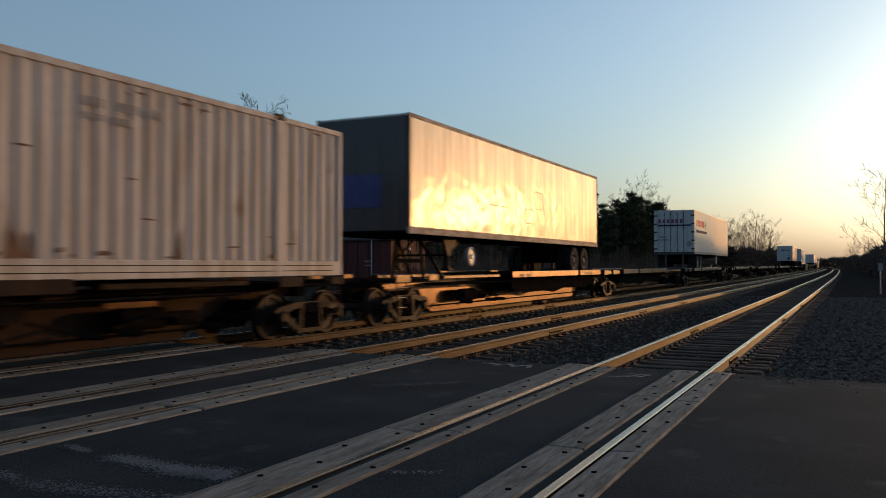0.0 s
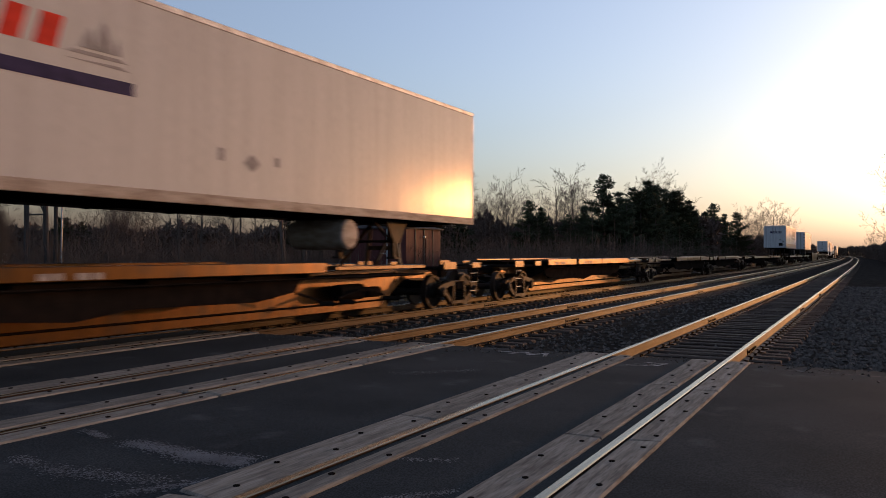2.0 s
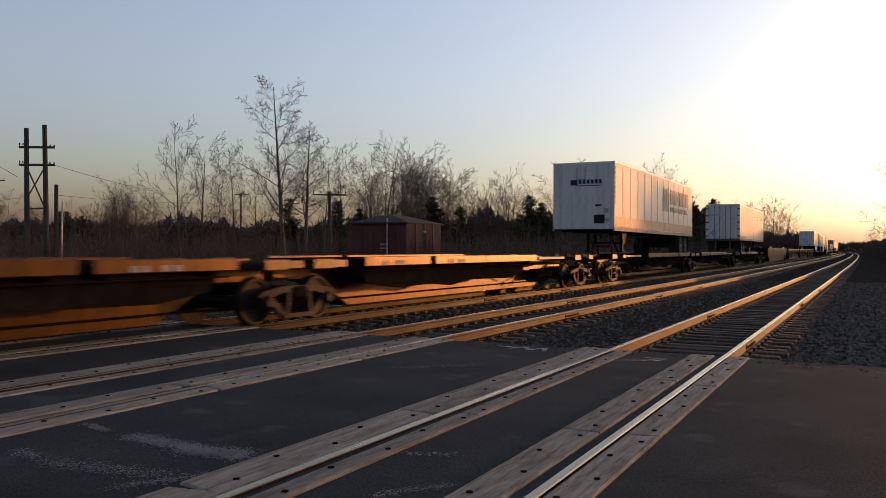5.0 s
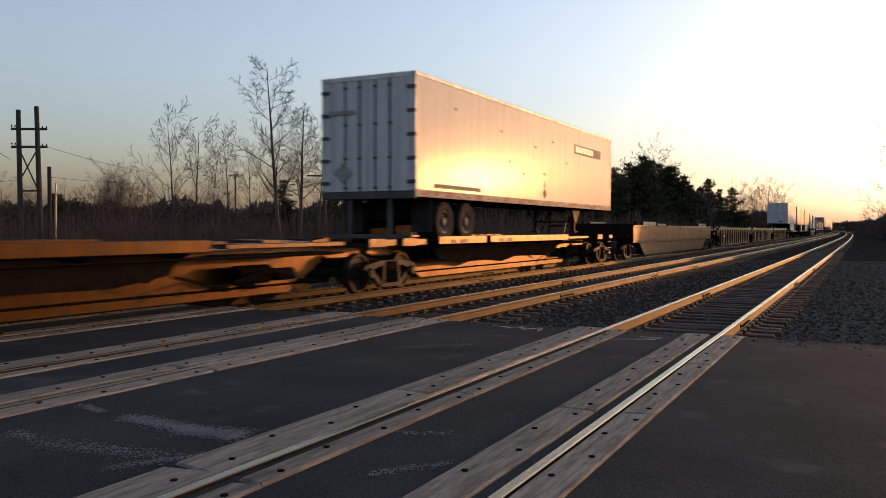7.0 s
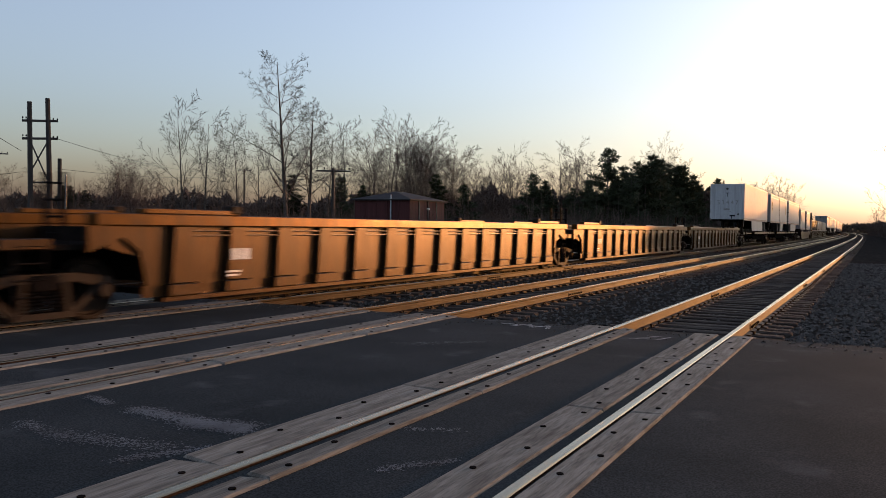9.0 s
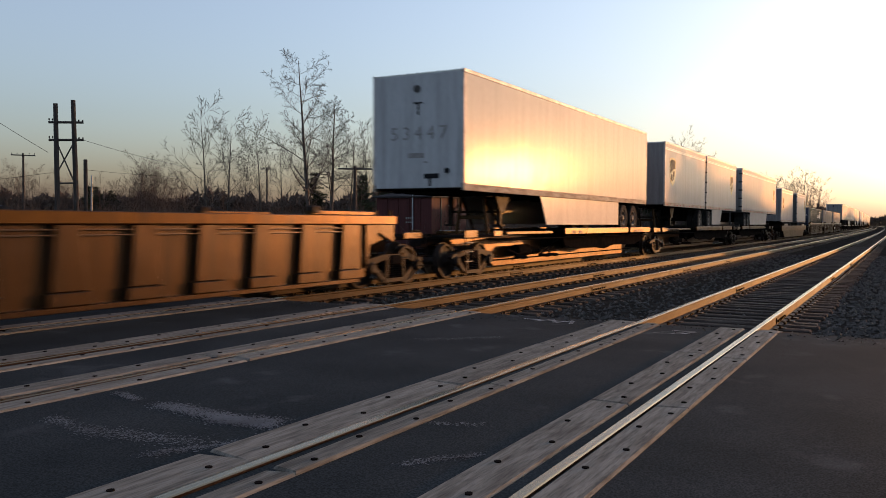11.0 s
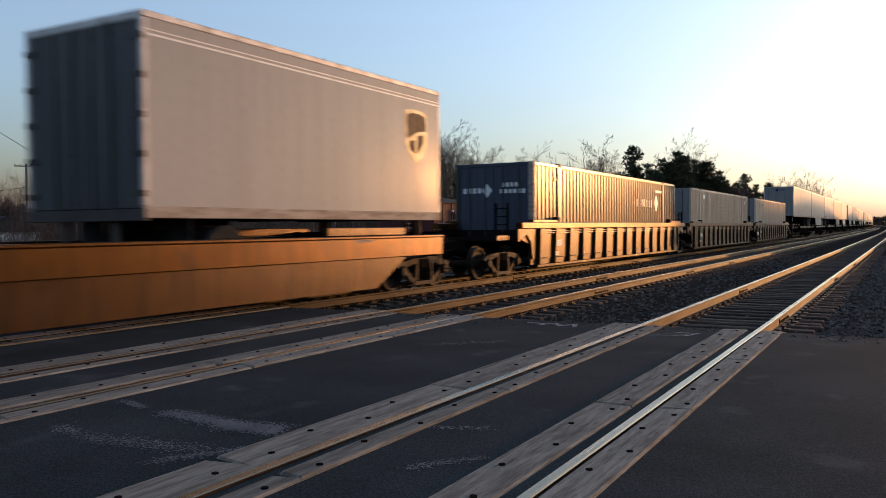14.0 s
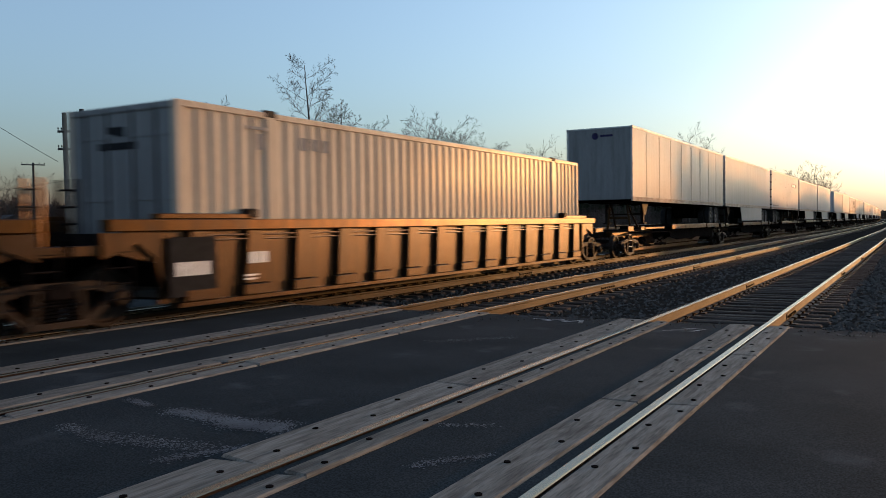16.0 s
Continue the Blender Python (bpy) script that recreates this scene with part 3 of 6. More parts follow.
def make_well(length, ribbed, first=True, last=True, zt=1.5):
    """A well car: trucks at 0 and length, deep sides between them."""
    car = thing("well_car", "yellow ribbed double-stack well car with rust stains" if ribbed else "smooth-sided yellow container well car", "railway car",
                "ribbed well cars" if ribbed else "smooth well cars")
    L = length
    a, b = 1.5, L - 1.5
    for sx in (1, -1):
        xo = sx * 1.40
        if ribbed:
            x0, x1 = sorted((sx * 1.22, sx * 1.43))
            part("top_chord", bevel(boxes((x0, x1, a - 1.0, b + 1.0, 1.31, 1.48)), 0.012), YELLOW, car, "yellow top chord")
            x0, x1 = sorted((sx * 1.24, sx * 1.27))
            side = part("side_sheet", plate_x(bmesh.new(), [(a - 0.1, 0.28), (b + 0.1, 0.28), (b + 0.1, 0.85), (b + 0.7, 1.0), (b + 0.7, 1.31), (a - 0.7, 1.31), (a - 0.7, 1.0),
                                                        (a - 0.1, 0.85)], x0, x1), YELLOW_WORN, car, "worn yellow side sheet")
            n = 14
            for k in range(n):
                y = a + 0.35 + (b - a - 1.15) * k / (n - 1)
                bm = bmesh.new()
                plate_x(bm, [(y, 0.46), (y + 0.52, 0.46), (y + 0.43, 1.31), (y + 0.07, 1.31)], *sorted((sx * 1.26, sx * 1.37)))
                plate_x(bm, [(y - 0.06, 0.28), (y + 0.58, 0.28), (y + 0.56, 0.455), (y - 0.04, 0.455)], *sorted((sx * 1.262, sx * 1.39)))
                part("side_post", bevel(bm, 0.012), YELLOW_WORN, car)
            bm = bmesh.new()
            for k in range(n - 1):
                y = a + 0.35 + (b - a - 1.15) * k / (n - 1)
                for z in (1.17, 1.24):
                    tube(bm, (sx * 1.33, y + 0.45, z), (sx * 1.33, y + 1.25, z), 0.014, n=5)
            tagged(part("hand_rail", bm, YELLOW_WORN, car), kind="stuff")
            x0, x1 = sorted((sx * 1.1, sx * 1.36))
            part("bottom_chord", bevel(boxes((x0, x1, a + 0.2, b - 0.2, 0.2, 0.28)), 0.01), YELLOW_WORN, car)
            # consoles that carry the container corners
            for y0 in (a - 0.2, b - 1.7):
                x0, x1 = sorted((sx * 1.24, sx * 1.42))
                part("corner_guide", bevel(boxes((x0, x1, y0, y0 + 1.9, 1.48, 1.56)), 0.012), YELLOW, car)
                yy = y0 + (1.75 if y0 < L / 2 else 0.0)
                part("lock", bevel(boxes((x0, x1 + 0.02 * sx if sx > 0 else x1, yy, yy + 0.22, 1.5, 1.64)), 0.02), CASTIRON, car)
            bm = bmesh.new()
            marks(bm, sx * 1.375, a + 1.6, 0.78, [0.12, 0.12, 0.12], 0.18, 0.03, sx)
            marks(bm, sx * 1.375, a + 1.5, 0.58, [0.3], 0.03, 0.03, sx)
            marks(bm, sx * 1.375, a + 1.5, 0.52, [0.26], 0.03, 0.03, sx)
            tagged(part("stencil", bm, WHITEMARK, car, "white stencilled marks"), kind="stuff")
        else:
            part("side_sheet", bevel(plate_x(bmesh.new(), [(-0.3, 0.76), (L + 0.3, 0.76), (L + 0.3, zt), (-0.3, zt)], *sorted((sx * 1.33, sx * 1.39))), 0.012), YELLOW, car,
                 "smooth yellow side sheet")
            part("lower_side_sheet", plate_x(bmesh.new(), [(2.2, 0.16), (L - 2.2, 0.16), (L - 1.1, 0.757), (1.1, 0.757)], *sorted((sx * 1.26, sx * 1.31))), YELLOW_WORN, car,
                 "dull yellow lower side sheet")
            part("top_chord", bevel(boxes((*sorted((sx * 1.25, sx * 1.41)), -0.3, L + 0.3, zt, zt + 0.05)), 0.012), YELLOW, car)
            for y0 in (a + 0.6, b - 1.9):
                x0, x1 = sorted((sx * 1.20, sx * 1.34))
                part("corner_guide", bevel(boxes((x0, x1, y0 - 0.4, y0 + 2.2, zt + 0.055, zt + 0.22)), 0.015), YELLOW_WORN, car)
            bm = bmesh.new()
            marks(bm, sx * 1.39, a + 1.5, 0.92, [0.22, 0.2, -0.1, 0.25], 0.16, 0.05, sx)
            marks(bm, sx * 1.39, b - 1.5, 1.08, [0.3, 0.2], 0.05, 0.05, sx)
            part("stencil", bm, FADED, car)
    for y in np.linspace(a + 1, b - 1.25, 6):
        part("floor_beam", boxes((-1.26, 1.26, y, y + 0.25, 0.2, 0.3)), BLACKIRON, car)
    for y, q in ((0, 1), (L, -1)):
        part("end_bulkhead", plate_y(bmesh.new(), [(-1.26, 0.5), (1.26, 0.5), (1.26, 1.28), (-1.26, 1.28)], *sorted((y + q * 1.65, y + q * 1.72))), BLACKIRON, car)
        part("end_platform", bevel(boxes((-1.2, 1.2, *sorted((y - q * 0.75, y + q * 1.6)), 0.98, 1.06)), 0.01), BLACKIRON, car)
        part("end_sill", bevel(boxes((-0.3, 0.3, *sorted((y - q * 0.8, y + q * 1.6)), 0.68, 0.98)), 0.015), BLACKIRON, car)
        for sx in (1, -1):
            xa, xb = sorted((sx * 1.22, sx * 1.27))
            part("end_step_edge", bevel(boxes((xa, xb, *sorted((y - q * 0.75, y - q * 0.05)), 1.0, 1.14)), 0.01), YELLOW_WORN if ribbed else BLACKIRON, car)
            bm = bmesh.new()
            if ribbed:
                plate_x(bm, [(y + q * 0.45, 0.95), (y + q * 1.0, 1.15), (y + q * 1.3, 0.95), (y + q * 1.42, 0.45), (y + q * 1.42, 1.3), (y + q * 0.45, 1.3)], *sorted((sx * 1.25, sx * 1.33)))
                part("wheel_arch", bm, YELLOW_WORN, car)
            else:
                plate_x(bm, [(y + q * 0.5, 1.05), (y + q * 0.75, 1.05), (y + q * 0.75, 1.75), (y + q * 0.5, 1.65)], *sorted((sx * 1.2, sx * 1.28)))
                part("end_post", bm, BLACKIRON, car)
        if not ribbed:
            part("end_wall", bevel(boxes((-1.3, 1.3, *sorted((y - q * 0.16, y - q * 0.24)), 0.72, zt + 0.12)), 0.01), BLACKIRON, car, "dark end wall of the well")
        bm = bmesh.new()
        tall = ribbed and not (last and q < 0)
        for x in (0.75, 1.1):
            tube(bm, (x, y + q * 0.25, 1.0), (x, y + q * 0.25, 2.0 if tall else 1.6), 0.04, n=6)
        for k in range(4 if tall else 2):
            tube(bm, (0.75, y + q * 0.25, 1.2 + 0.22 * k), (1.1, y + q * 0.25, 1.2 + 0.22 * k), 0.015, n=5)
        part("grab_stand", bm, YELLOW_WORN if q < 0 else BLACKIRON, car, "tall grab irons on the end platform")
        bm = bmesh.new()
        ladder(bm, 1.26, y - q * 0.55, 0.35, 1.1, 1)
        part("ladder", bm, BLACKIRON, car)
    make_truck(car, 0.0)
    if last:
        make_truck(car, L)
        coupler(car, L - 0.2, 1)
    if first:
        coupler(car, 0.2, -1)
    return car


# ------------------------------------------------------------------ trailers and containers
def tyre(parent, x, y, z, sx):
    bm = bmesh.new()
    prof = [(-0.13 * sx, 0.34), (-0.135 * sx, 0.46), (-0.10 * sx, 0.50), (0.10 * sx, 0.50), (0.135 * sx, 0.46), (0.12 * sx, 0.30), (0.05 * sx, 0.28)]
    lathe_x(bm, x, y, z, prof, 26)
    t = part("tyre", bm, RUBBER, parent)
    bm = bmesh.new()
    lathe_x(bm, x, y, z, [(0.045 * sx, 0.29), (0.115 * sx, 0.285), (0.10 * sx, 0.25), (0.03 * sx, 0.2), (0.02 * sx, 0.13), (0.10 * sx, 0.11), (0.12 * sx, 0.06)], 20)
    for k in range(10):
        an = 2 * math.pi * k / 10
        tube(bm, (x + 0.02 * sx, y + 0.165 * math.cos(an), z + 0.165 * math.sin(an)), (x + 0.06 * sx, y + 0.165 * math.cos(an), z + 0.165 * math.sin(an)), 0.016, n=5)
    part("rim", bm, RIM, t)


def make_trailer(name, label, length, skin, end_mat, rear_near, z0=2.12, z1=4.95, wheels=2, skirt=False, ribs=0, band=0.0, doors=True, axle=1.6, gear=True,
                 trim=None, base=1.05, tape=False, spare=False, narrow_band=False):
    """A box trailer. Local y runs away along the train; rear_near: the doors face y = 0."""
    tr = thing(name, label, "trailer", "trailers on the train")
    L = length
    W = 1.30
    trim = trim or TRIM

    def Y(y):
        return y if rear_near else L - y
    bz = z0 + 0.17
    for sx in (1, -1):
        x0, x1 = sorted((sx * (W - 0.05), sx * W))
        wall = part("side_wall", boxes((x0, x1, 0.06, L - 0.06, bz, z1 - 0.10)), skin, tr)
        if ribs:
            for k in range(1, ribs):
                y = L * k / ribs
                xa, xb = sorted((sx * W, sx * (W + 0.008)))
                part("panel_joint", boxes((xa, xb, y - 0.02, y + 0.02, bz + band, z1 - 0.11)), FAINT, wall)
        if band:
            xa, xb = sorted((sx * W, sx * (W + 0.006)))
            part("lower_band", boxes((xa, xb, 0.08, L - 0.08, bz + 0.01, bz + band)), BANDTAN, wall, "stained lower band")
        xa, xb = sorted((sx * (W - 0.06), sx * (W + 0.012)))
        part("bottom_rail", bevel(boxes((xa, xb, 0.0, L, z0, bz)), 0.008), DIRTYRAIL, tr)
        part("top_rail", bevel(boxes((xa, xb, 0.0, L, z1 - 0.10, z1)), 0.012), trim, tr)
        if narrow_band:
            xa, xb = sorted((sx * W, sx * (W + 0.005)))
            part("upper_stripe", boxes((xa, xb, 0.08, L - 0.08, z1 - 0.34, z1 - 0.31), (xa, xb, 0.08, L - 0.08, z1 - 0.27, z1 - 0.25)), WHITEMARK, wall)
        if tape:
            bm = bmesh.new()
            y = 0.3
            while y < L - 0.5:
                xa, xb = sorted((sx * (W + 0.012), sx * (W + 0.016)))
                quad_box(bm, xa, xb, y, y + 0.15, z0 + 0.055, z0 + 0.085)
                y += 0.62
            tagged(part("reflective_tape", bm, RED, tr, "short red reflective strips"), kind="stuff")
        bm = bmesh.new()
        y = 0.15
        while y < L - 0.2:
            tube(bm, (sx * (W + 0.008), y, z0 + 0.13), (sx * (W + 0.018), y, z0 + 0.13), 0.012, n=5)
            y += 0.2
        tagged(part("rivet", bm, DIRTYRAIL, tr), kind="stuff")
    part("roof", boxes((-W + 0.06, W - 0.06, 0.03, L - 0.03, z1 - 0.05, z1 - 0.01)), ROOF, tr)
    part("floor", boxes((-W + 0.06, W - 0.06, 0.04, L - 0.04, z0 + 0.04, z0 + 0.14)), BLACKIRON, tr)
    # front wall
    yf = Y(L)
    ya, yb = sorted((yf, Y(L - 0.06)))
    part("front_wall", bevel(boxes((-W + 0.07, W - 0.07, ya + 0.004, yb, bz - 0.1, z1 - 0.06)), 0.01), end_mat, tr)
    # corner posts
    for sx in (1, -1):
        for yy in (0.0, L - 0.09):
            xa, xb = sorted((sx * (W - 0.075), sx * (W + 0.008)))
            part("corner_post", bevel(boxes((xa, xb, yy, yy + 0.09, bz, z1 - 0.1)), 0.015), trim if end_mat is not DARKEND else TRIMDARK, tr)
    # rear doors
    yr = Y(0.0)
    q = 1 if rear_near else -1
    ya, yb = sorted((yr + q * 0.012, yr + q * 0.06))
    hinge_mat = TRIMDARK if doors else trim
    for sx in (1, -1):
        x0, x1 = sorted((sx * 0.008, sx * (W - 0.08)))
        door = part("door", bevel(boxes((x0, x1, ya, yb, z0 + 0.14, z1 - 0.12)), 0.008), end_mat, tr)
        yo = yr + q * 0.0
        bm = bmesh.new()
        for xr in (0.22, 0.62):
            tube(bm, (sx * xr, yo, z0 + 0.1), (sx * xr, yo, z1 - 0.12), 0.018, n=6)
            for zz in (z0 + 0.2, z0 + 0.9, z0 + 1.7, z1 - 0.3):
                quad_box(bm, sx * xr - 0.05, sx * xr + 0.05, min(yo - 0.015, yo + 0.015), max(yo - 0.015, yo + 0.015), zz, zz + 0.05)
        part("lock_rod", bm, TRIMDARK, door, "dark steel lock rods")
        for zz in np.linspace(z0 + 0.3, z1 - 0.4, 5):
            bm = boxes((*sorted((sx * (W - 0.22), sx * (W + 0.012))), min(yo - 0.012, yo + 0.02), max(yo - 0.012, yo + 0.02), zz, zz + 0.09))
            part("hinge", bm, hinge_mat, door)
    part("rear_header", bevel(boxes((-W + 0.07, W - 0.07, *sorted((yr, yr + q * 0.07)), z1 - 0.12, z1)), 0.01), trim, tr)
    part("rear_sill", bevel(boxes((-W + 0.0, W - 0.0, *sorted((yr - q * 0.004, yr + q * 0.09)), z0 - 0.04, z0 + 0.13)), 0.01), TRIMDARK, tr)
    # under the floor
    for x in np.arange(0.9, L - 0.5, 1.8):
        part("cross_member", boxes((-W + 0.05, W - 0.05, x - 0.03, x + 0.03, z0 - 0.02, z0 + 0.05)), BLACKIRON, tr)
    if wheels:
        ys = [axle + 1.25 * k for k in range(wheels)]
        zc = base + 0.50
        for y in ys:
            for sx in (1, -1):
                tyre(tr, sx * 1.12, Y(y), zc, sx)
                tyre(tr, sx * 0.80, Y(y), zc, sx)
            bm = bmesh.new()
            tube(bm, (-1.1, Y(y), zc), (1.1, Y(y), zc), 0.07, n=8)
            part("axle", bm, BLACKIRON, tr)
        y0, y1 = sorted((Y(axle - 0.8), Y(axle + 1.25 * (wheels - 1) + 0.8)))
        part("slider_frame", boxes((-0.55, -0.45, y0, y1, zc + 0.02, z0), (0.45, 0.55, y0, y1, zc + 0.02, z0), (-0.55, 0.55, y0, y0 + 0.08, zc + 0.05, z0)), BLACKIRON, tr)
        for sx in (1, -1):
            xa, xb = sorted((sx * 0.7, sx * 1.25))
            yy = Y(axle - 0.72)
            part("mud_flap", boxes((xa, xb, yy - 0.008, yy + 0.008, base + 0.25, z0)), RUBBER, tr)
        yy = Y(0.12)
        part("rear_guard", boxes((-1.15, 1.15, yy - 0.05, yy + 0.05, base + 0.10, base + 0.20), (-0.6, -0.5, yy - 0.04, yy + 0.04, base + 0.2, z0), (0.5, 0.6, yy - 0.04, yy + 0.04, base + 0.2, z0)), TRIMDARK, tr)
    if gear:
        bm = bmesh.new()
        yy = Y(L - 3.1)
        for sx in (1, -1):
            quad_box(bm, sx * 0.75 - 0.06, sx * 0.75 + 0.06, yy - 0.06, yy + 0.06, base + 0.25, z0)
            quad_box(bm, sx * 0.75 - 0.13, sx * 0.75 + 0.13, yy - 0.12, yy + 0.12, base + 0.2, base + 0.25)
            tube(bm, (sx * 0.75, yy, base + 0.55), (sx * 0.75, yy - q * 0.0 + (0.9 if rear_near else -0.9) * -1, z0), 0.03, n=6)
        tube(bm, (-0.75, yy, base + 0.6), (0.75, yy, base + 0.6), 0.03, n=6)
        plate_x(bm, [(yy - 0.45, z0), (yy + 0.45, z0), (yy + 0.13, z0 - 0.5), (yy - 0.13, z0 - 0.5)], 0.82, 0.86)
        part("landing_gear", bm, CASTIRON, tr, "retracted landing legs")
        yk = sorted((Y(L - 0.4), Y(L - 2.0)))
        part("upper_coupler", boxes((-0.6, 0.6, yk[0], yk[1], z0 - 0.06, z0)), BLACKIRON, tr)
    if spare:
        bm = bmesh.new()
        lathe_x(bm, 0.55, Y(L - 5.45), z0 - 0.36, [(-0.7, 0.31), (0.58, 0.31), (0.62, 0.27), (0.63, 0.05)], 24)
        part("fuel_tank", bm, [DIRTYRAIL], tr, "round metal fuel tank under the floor")
    if skirt:
        y0, y1 = sorted((Y(axle + 1.25 * (wheels - 1) + 0.72), Y(L - (4.2 if wheels == 1 else 4.8))))
        for sx in (1, -1):
            x0, x1 = sorted((sx * 1.24, sx * 1.265))
            cut = 0.5
            outline = [(y0, z0), (y1, z0), (y1 - (0 if not rear_near else cut), z0 - 0.82), (y0 + (cut if not rear_near else 0), z0 - 0.82)]
            part("side_skirt", plate_x(bmesh.new(), outline, x0, x1), skin, tr, "smooth aerodynamic side skirt")
    return tr


def end_mark(tr, boxes_list, mat, y=0.0, name="marking", label=""):
    """Flat shapes on the face at y, a part each; boxes: x0, x1, z0, z1."""
    for x0, x1, z0, z1 in boxes_list:
        part(name, boxes((x0, x1, y - 0.006, y + 0.002, z0, z1)), mat, tr, label)


def side_shape(tr, polys, mat, x=1.30, depth=0.006, name="marking", label="", joined=False):
    """Flat shapes on the side, a part each, or one part where they are too small to pick apart."""
    if joined:
        bm = bmesh.new()
        for p in polys:
            plate_x(bm, p, x - 0.002, x + depth)
        return tagged(part(name, bm, mat, tr, label), kind="stuff")
    for p in polys:
        part(name, plate_x(bmesh.new(), p, x - 0.002, x + depth), mat, tr, label)


def shield(tr, y, z, w, h):
    """A shield-shaped emblem, drawn plain."""
    out = [(y - w / 2, z + h * 0.45), (y - w * 0.2, z + h * 0.5), (y + w * 0.2, z + h * 0.5), (y + w / 2, z + h * 0.45), (y + w / 2, z - h * 0.15),
           (y + w * 0.3, z - h * 0.36), (y, z - h * 0.5), (y - w * 0.3, z - h * 0.36), (y - w / 2, z - h * 0.15)]
    side_shape(tr, [out], GOLDMARK, depth=0.006, name="emblem", label="gold and brown shield emblem")
    side_shape(tr, [[(y - w * 0.42, z + h * 0.38), (y - w * 0.18, z + h * 0.43), (y + w * 0.18, z + h * 0.43), (y + w * 0.42, z + h * 0.38), (y + w * 0.42, z + h * 0.12), (y + w * 0.1, z + h * 0.1), (y - w * 0.42, z - h * 0.06)]], BROWNMARK, depth=0.010, name="emblem_field")
    side_shape(tr, [[(y - w * 0.3, z - h * 0.1), (y - w * 0.08, z - h * 0.06), (y - w * 0.08, z - h * 0.32), (y - w * 0.3, z - h * 0.24)],
                    [(y + w * 0.04, z + h * 0.02), (y + w * 0.3, z + h * 0.05), (y + w * 0.3, z - h * 0.1), (y + w * 0.04, z - h * 0.32)]], BROWNMARK, depth=0.013, name="emblem_device")


def corrugated(bm, x, y0, y1, z0, z1, sx, pitch=0.30, deep=0.036):
    """A corrugated sheet that faces x."""
    n = max(1, round((y1 - y0) / pitch))
    p = (y1 - y0) / n
    cols = []
    for k in range(n):
        for f, d in ((0.0, 0), (0.32, 0), (0.5, 1), (0.82, 1)):
            cols.append((y0 + (k + f) * p, x - sx * deep * d))
    cols.append((y1, x))
    lo = [bm.verts.new((c, y, z0)) for y, c in cols]
    hi = [bm.verts.new((c, y, z1)) for y, c in cols]
    for i in range(len(cols) - 1):
        f = (lo[i], lo[i + 1], hi[i + 1], hi[i])
        bm.faces.new(f if sx > 0 else f[::-1])


def make_container(name, label, skin, end_mat, z0, length=16.15, h=2.9, bottom_band=False):
    c = thing(name, label, "container", "containers on the train")
    L, W, z1 = length, 1.25, z0 + h
    posts = (2.0, L - 2.0)
    for sx in (1, -1):
        for a, b in ((0.12, posts[0] - 0.11), (posts[0] + 0.11, posts[1] - 0.11), (posts[1] + 0.11, L - 0.12)):
            bm = bmesh.new()
            corrugated(bm, sx * (W - 0.015), a, b, z0 + (0.28 if bottom_band else 0.14), z1 - 0.1, sx)
            part("corrugated_side", bm, skin, c)
        for y in posts:
            xa, xb = sorted((sx * (W - 0.06), sx * (W + 0.004)))
            part("lifting_post", bevel(boxes((xa, xb, y - 0.11, y + 0.11, z0, z1 + 0.02)), 0.012), skin, c)
        xa, xb = sorted((sx * (W - 0.08), sx * W))
        part("top_rail", bevel(boxes((xa, xb, 0.1, L - 0.1, z1 - 0.1, z1)), 0.01), skin, c)
        part("bottom_rail", bevel(boxes((xa, xb, 0.1, L - 0.1, z0, z0 + (0.28 if bottom_band else 0.14))), 0.01), skin, c)
        for y in (0.0, L - 0.13):
            xa, xb = sorted((sx * (W - 0.12), sx * (W + 0.002)))
            part("corner_post", bevel(boxes((xa, xb, y, y + 0.13, z0, z1)), 0.012), skin, c)
        for y in (posts[0], posts[1]):
            xa, xb = sorted((sx * (W - 0.1), sx * (W + 0.012)))
            part("corner_casting", bevel(boxes((xa, xb, y - 0.14, y + 0.14, z1 - 0.08, z1 + 0.04)), 0.015), CASTIRON, c)
    part("roof", boxes((-W + 0.08, W - 0.08, 0.05, L - 0.05, z1 - 0.06, z1 - 0.03)), skin, c)
    part("floor", boxes((-W + 0.08, W - 0.08, 0.05, L - 0.05, z0 + 0.03, z0 + 0.12)), BLACKIRON, c)
    part("far_end", boxes((-W + 0.1, W - 0.1, L - 0.06, L - 0.01, z0 + 0.1, z1 - 0.1)), end_mat, c)
    for sx in (1, -1):
        x0, x1 = sorted((sx * 0.006, sx * (W - 0.125)))
        d = part("door", bevel(boxes((x0, x1, 0.03, 0.08, z0 + 0.1, z1 - 0.1)), 0.01), end_mat, c)
        bm = bmesh.new()
        for xr in (0.28, 0.8):
            tube(bm, (sx * xr, 0.015, z0 + 0.06), (sx * xr, 0.015, z1 - 0.06), 0.02, n=6)
        part("lock_rod", bm, TRIMDARK, d)
        for zz in (z0 + 0.5, z0 + 1.45, z0 + 2.4):
            part("door_rib", boxes((*sorted((sx * 0.12, sx * 1.08)), 0.02, 0.034, zz, zz + 0.07)), end_mat, d)
    for zz in (z0, z1 - 0.11):
        part("end_rail", bevel(boxes((-W + 0.12, W - 0.12, 0.004, 0.1, zz, zz + 0.1)), 0.01), end_mat, c)
    return c


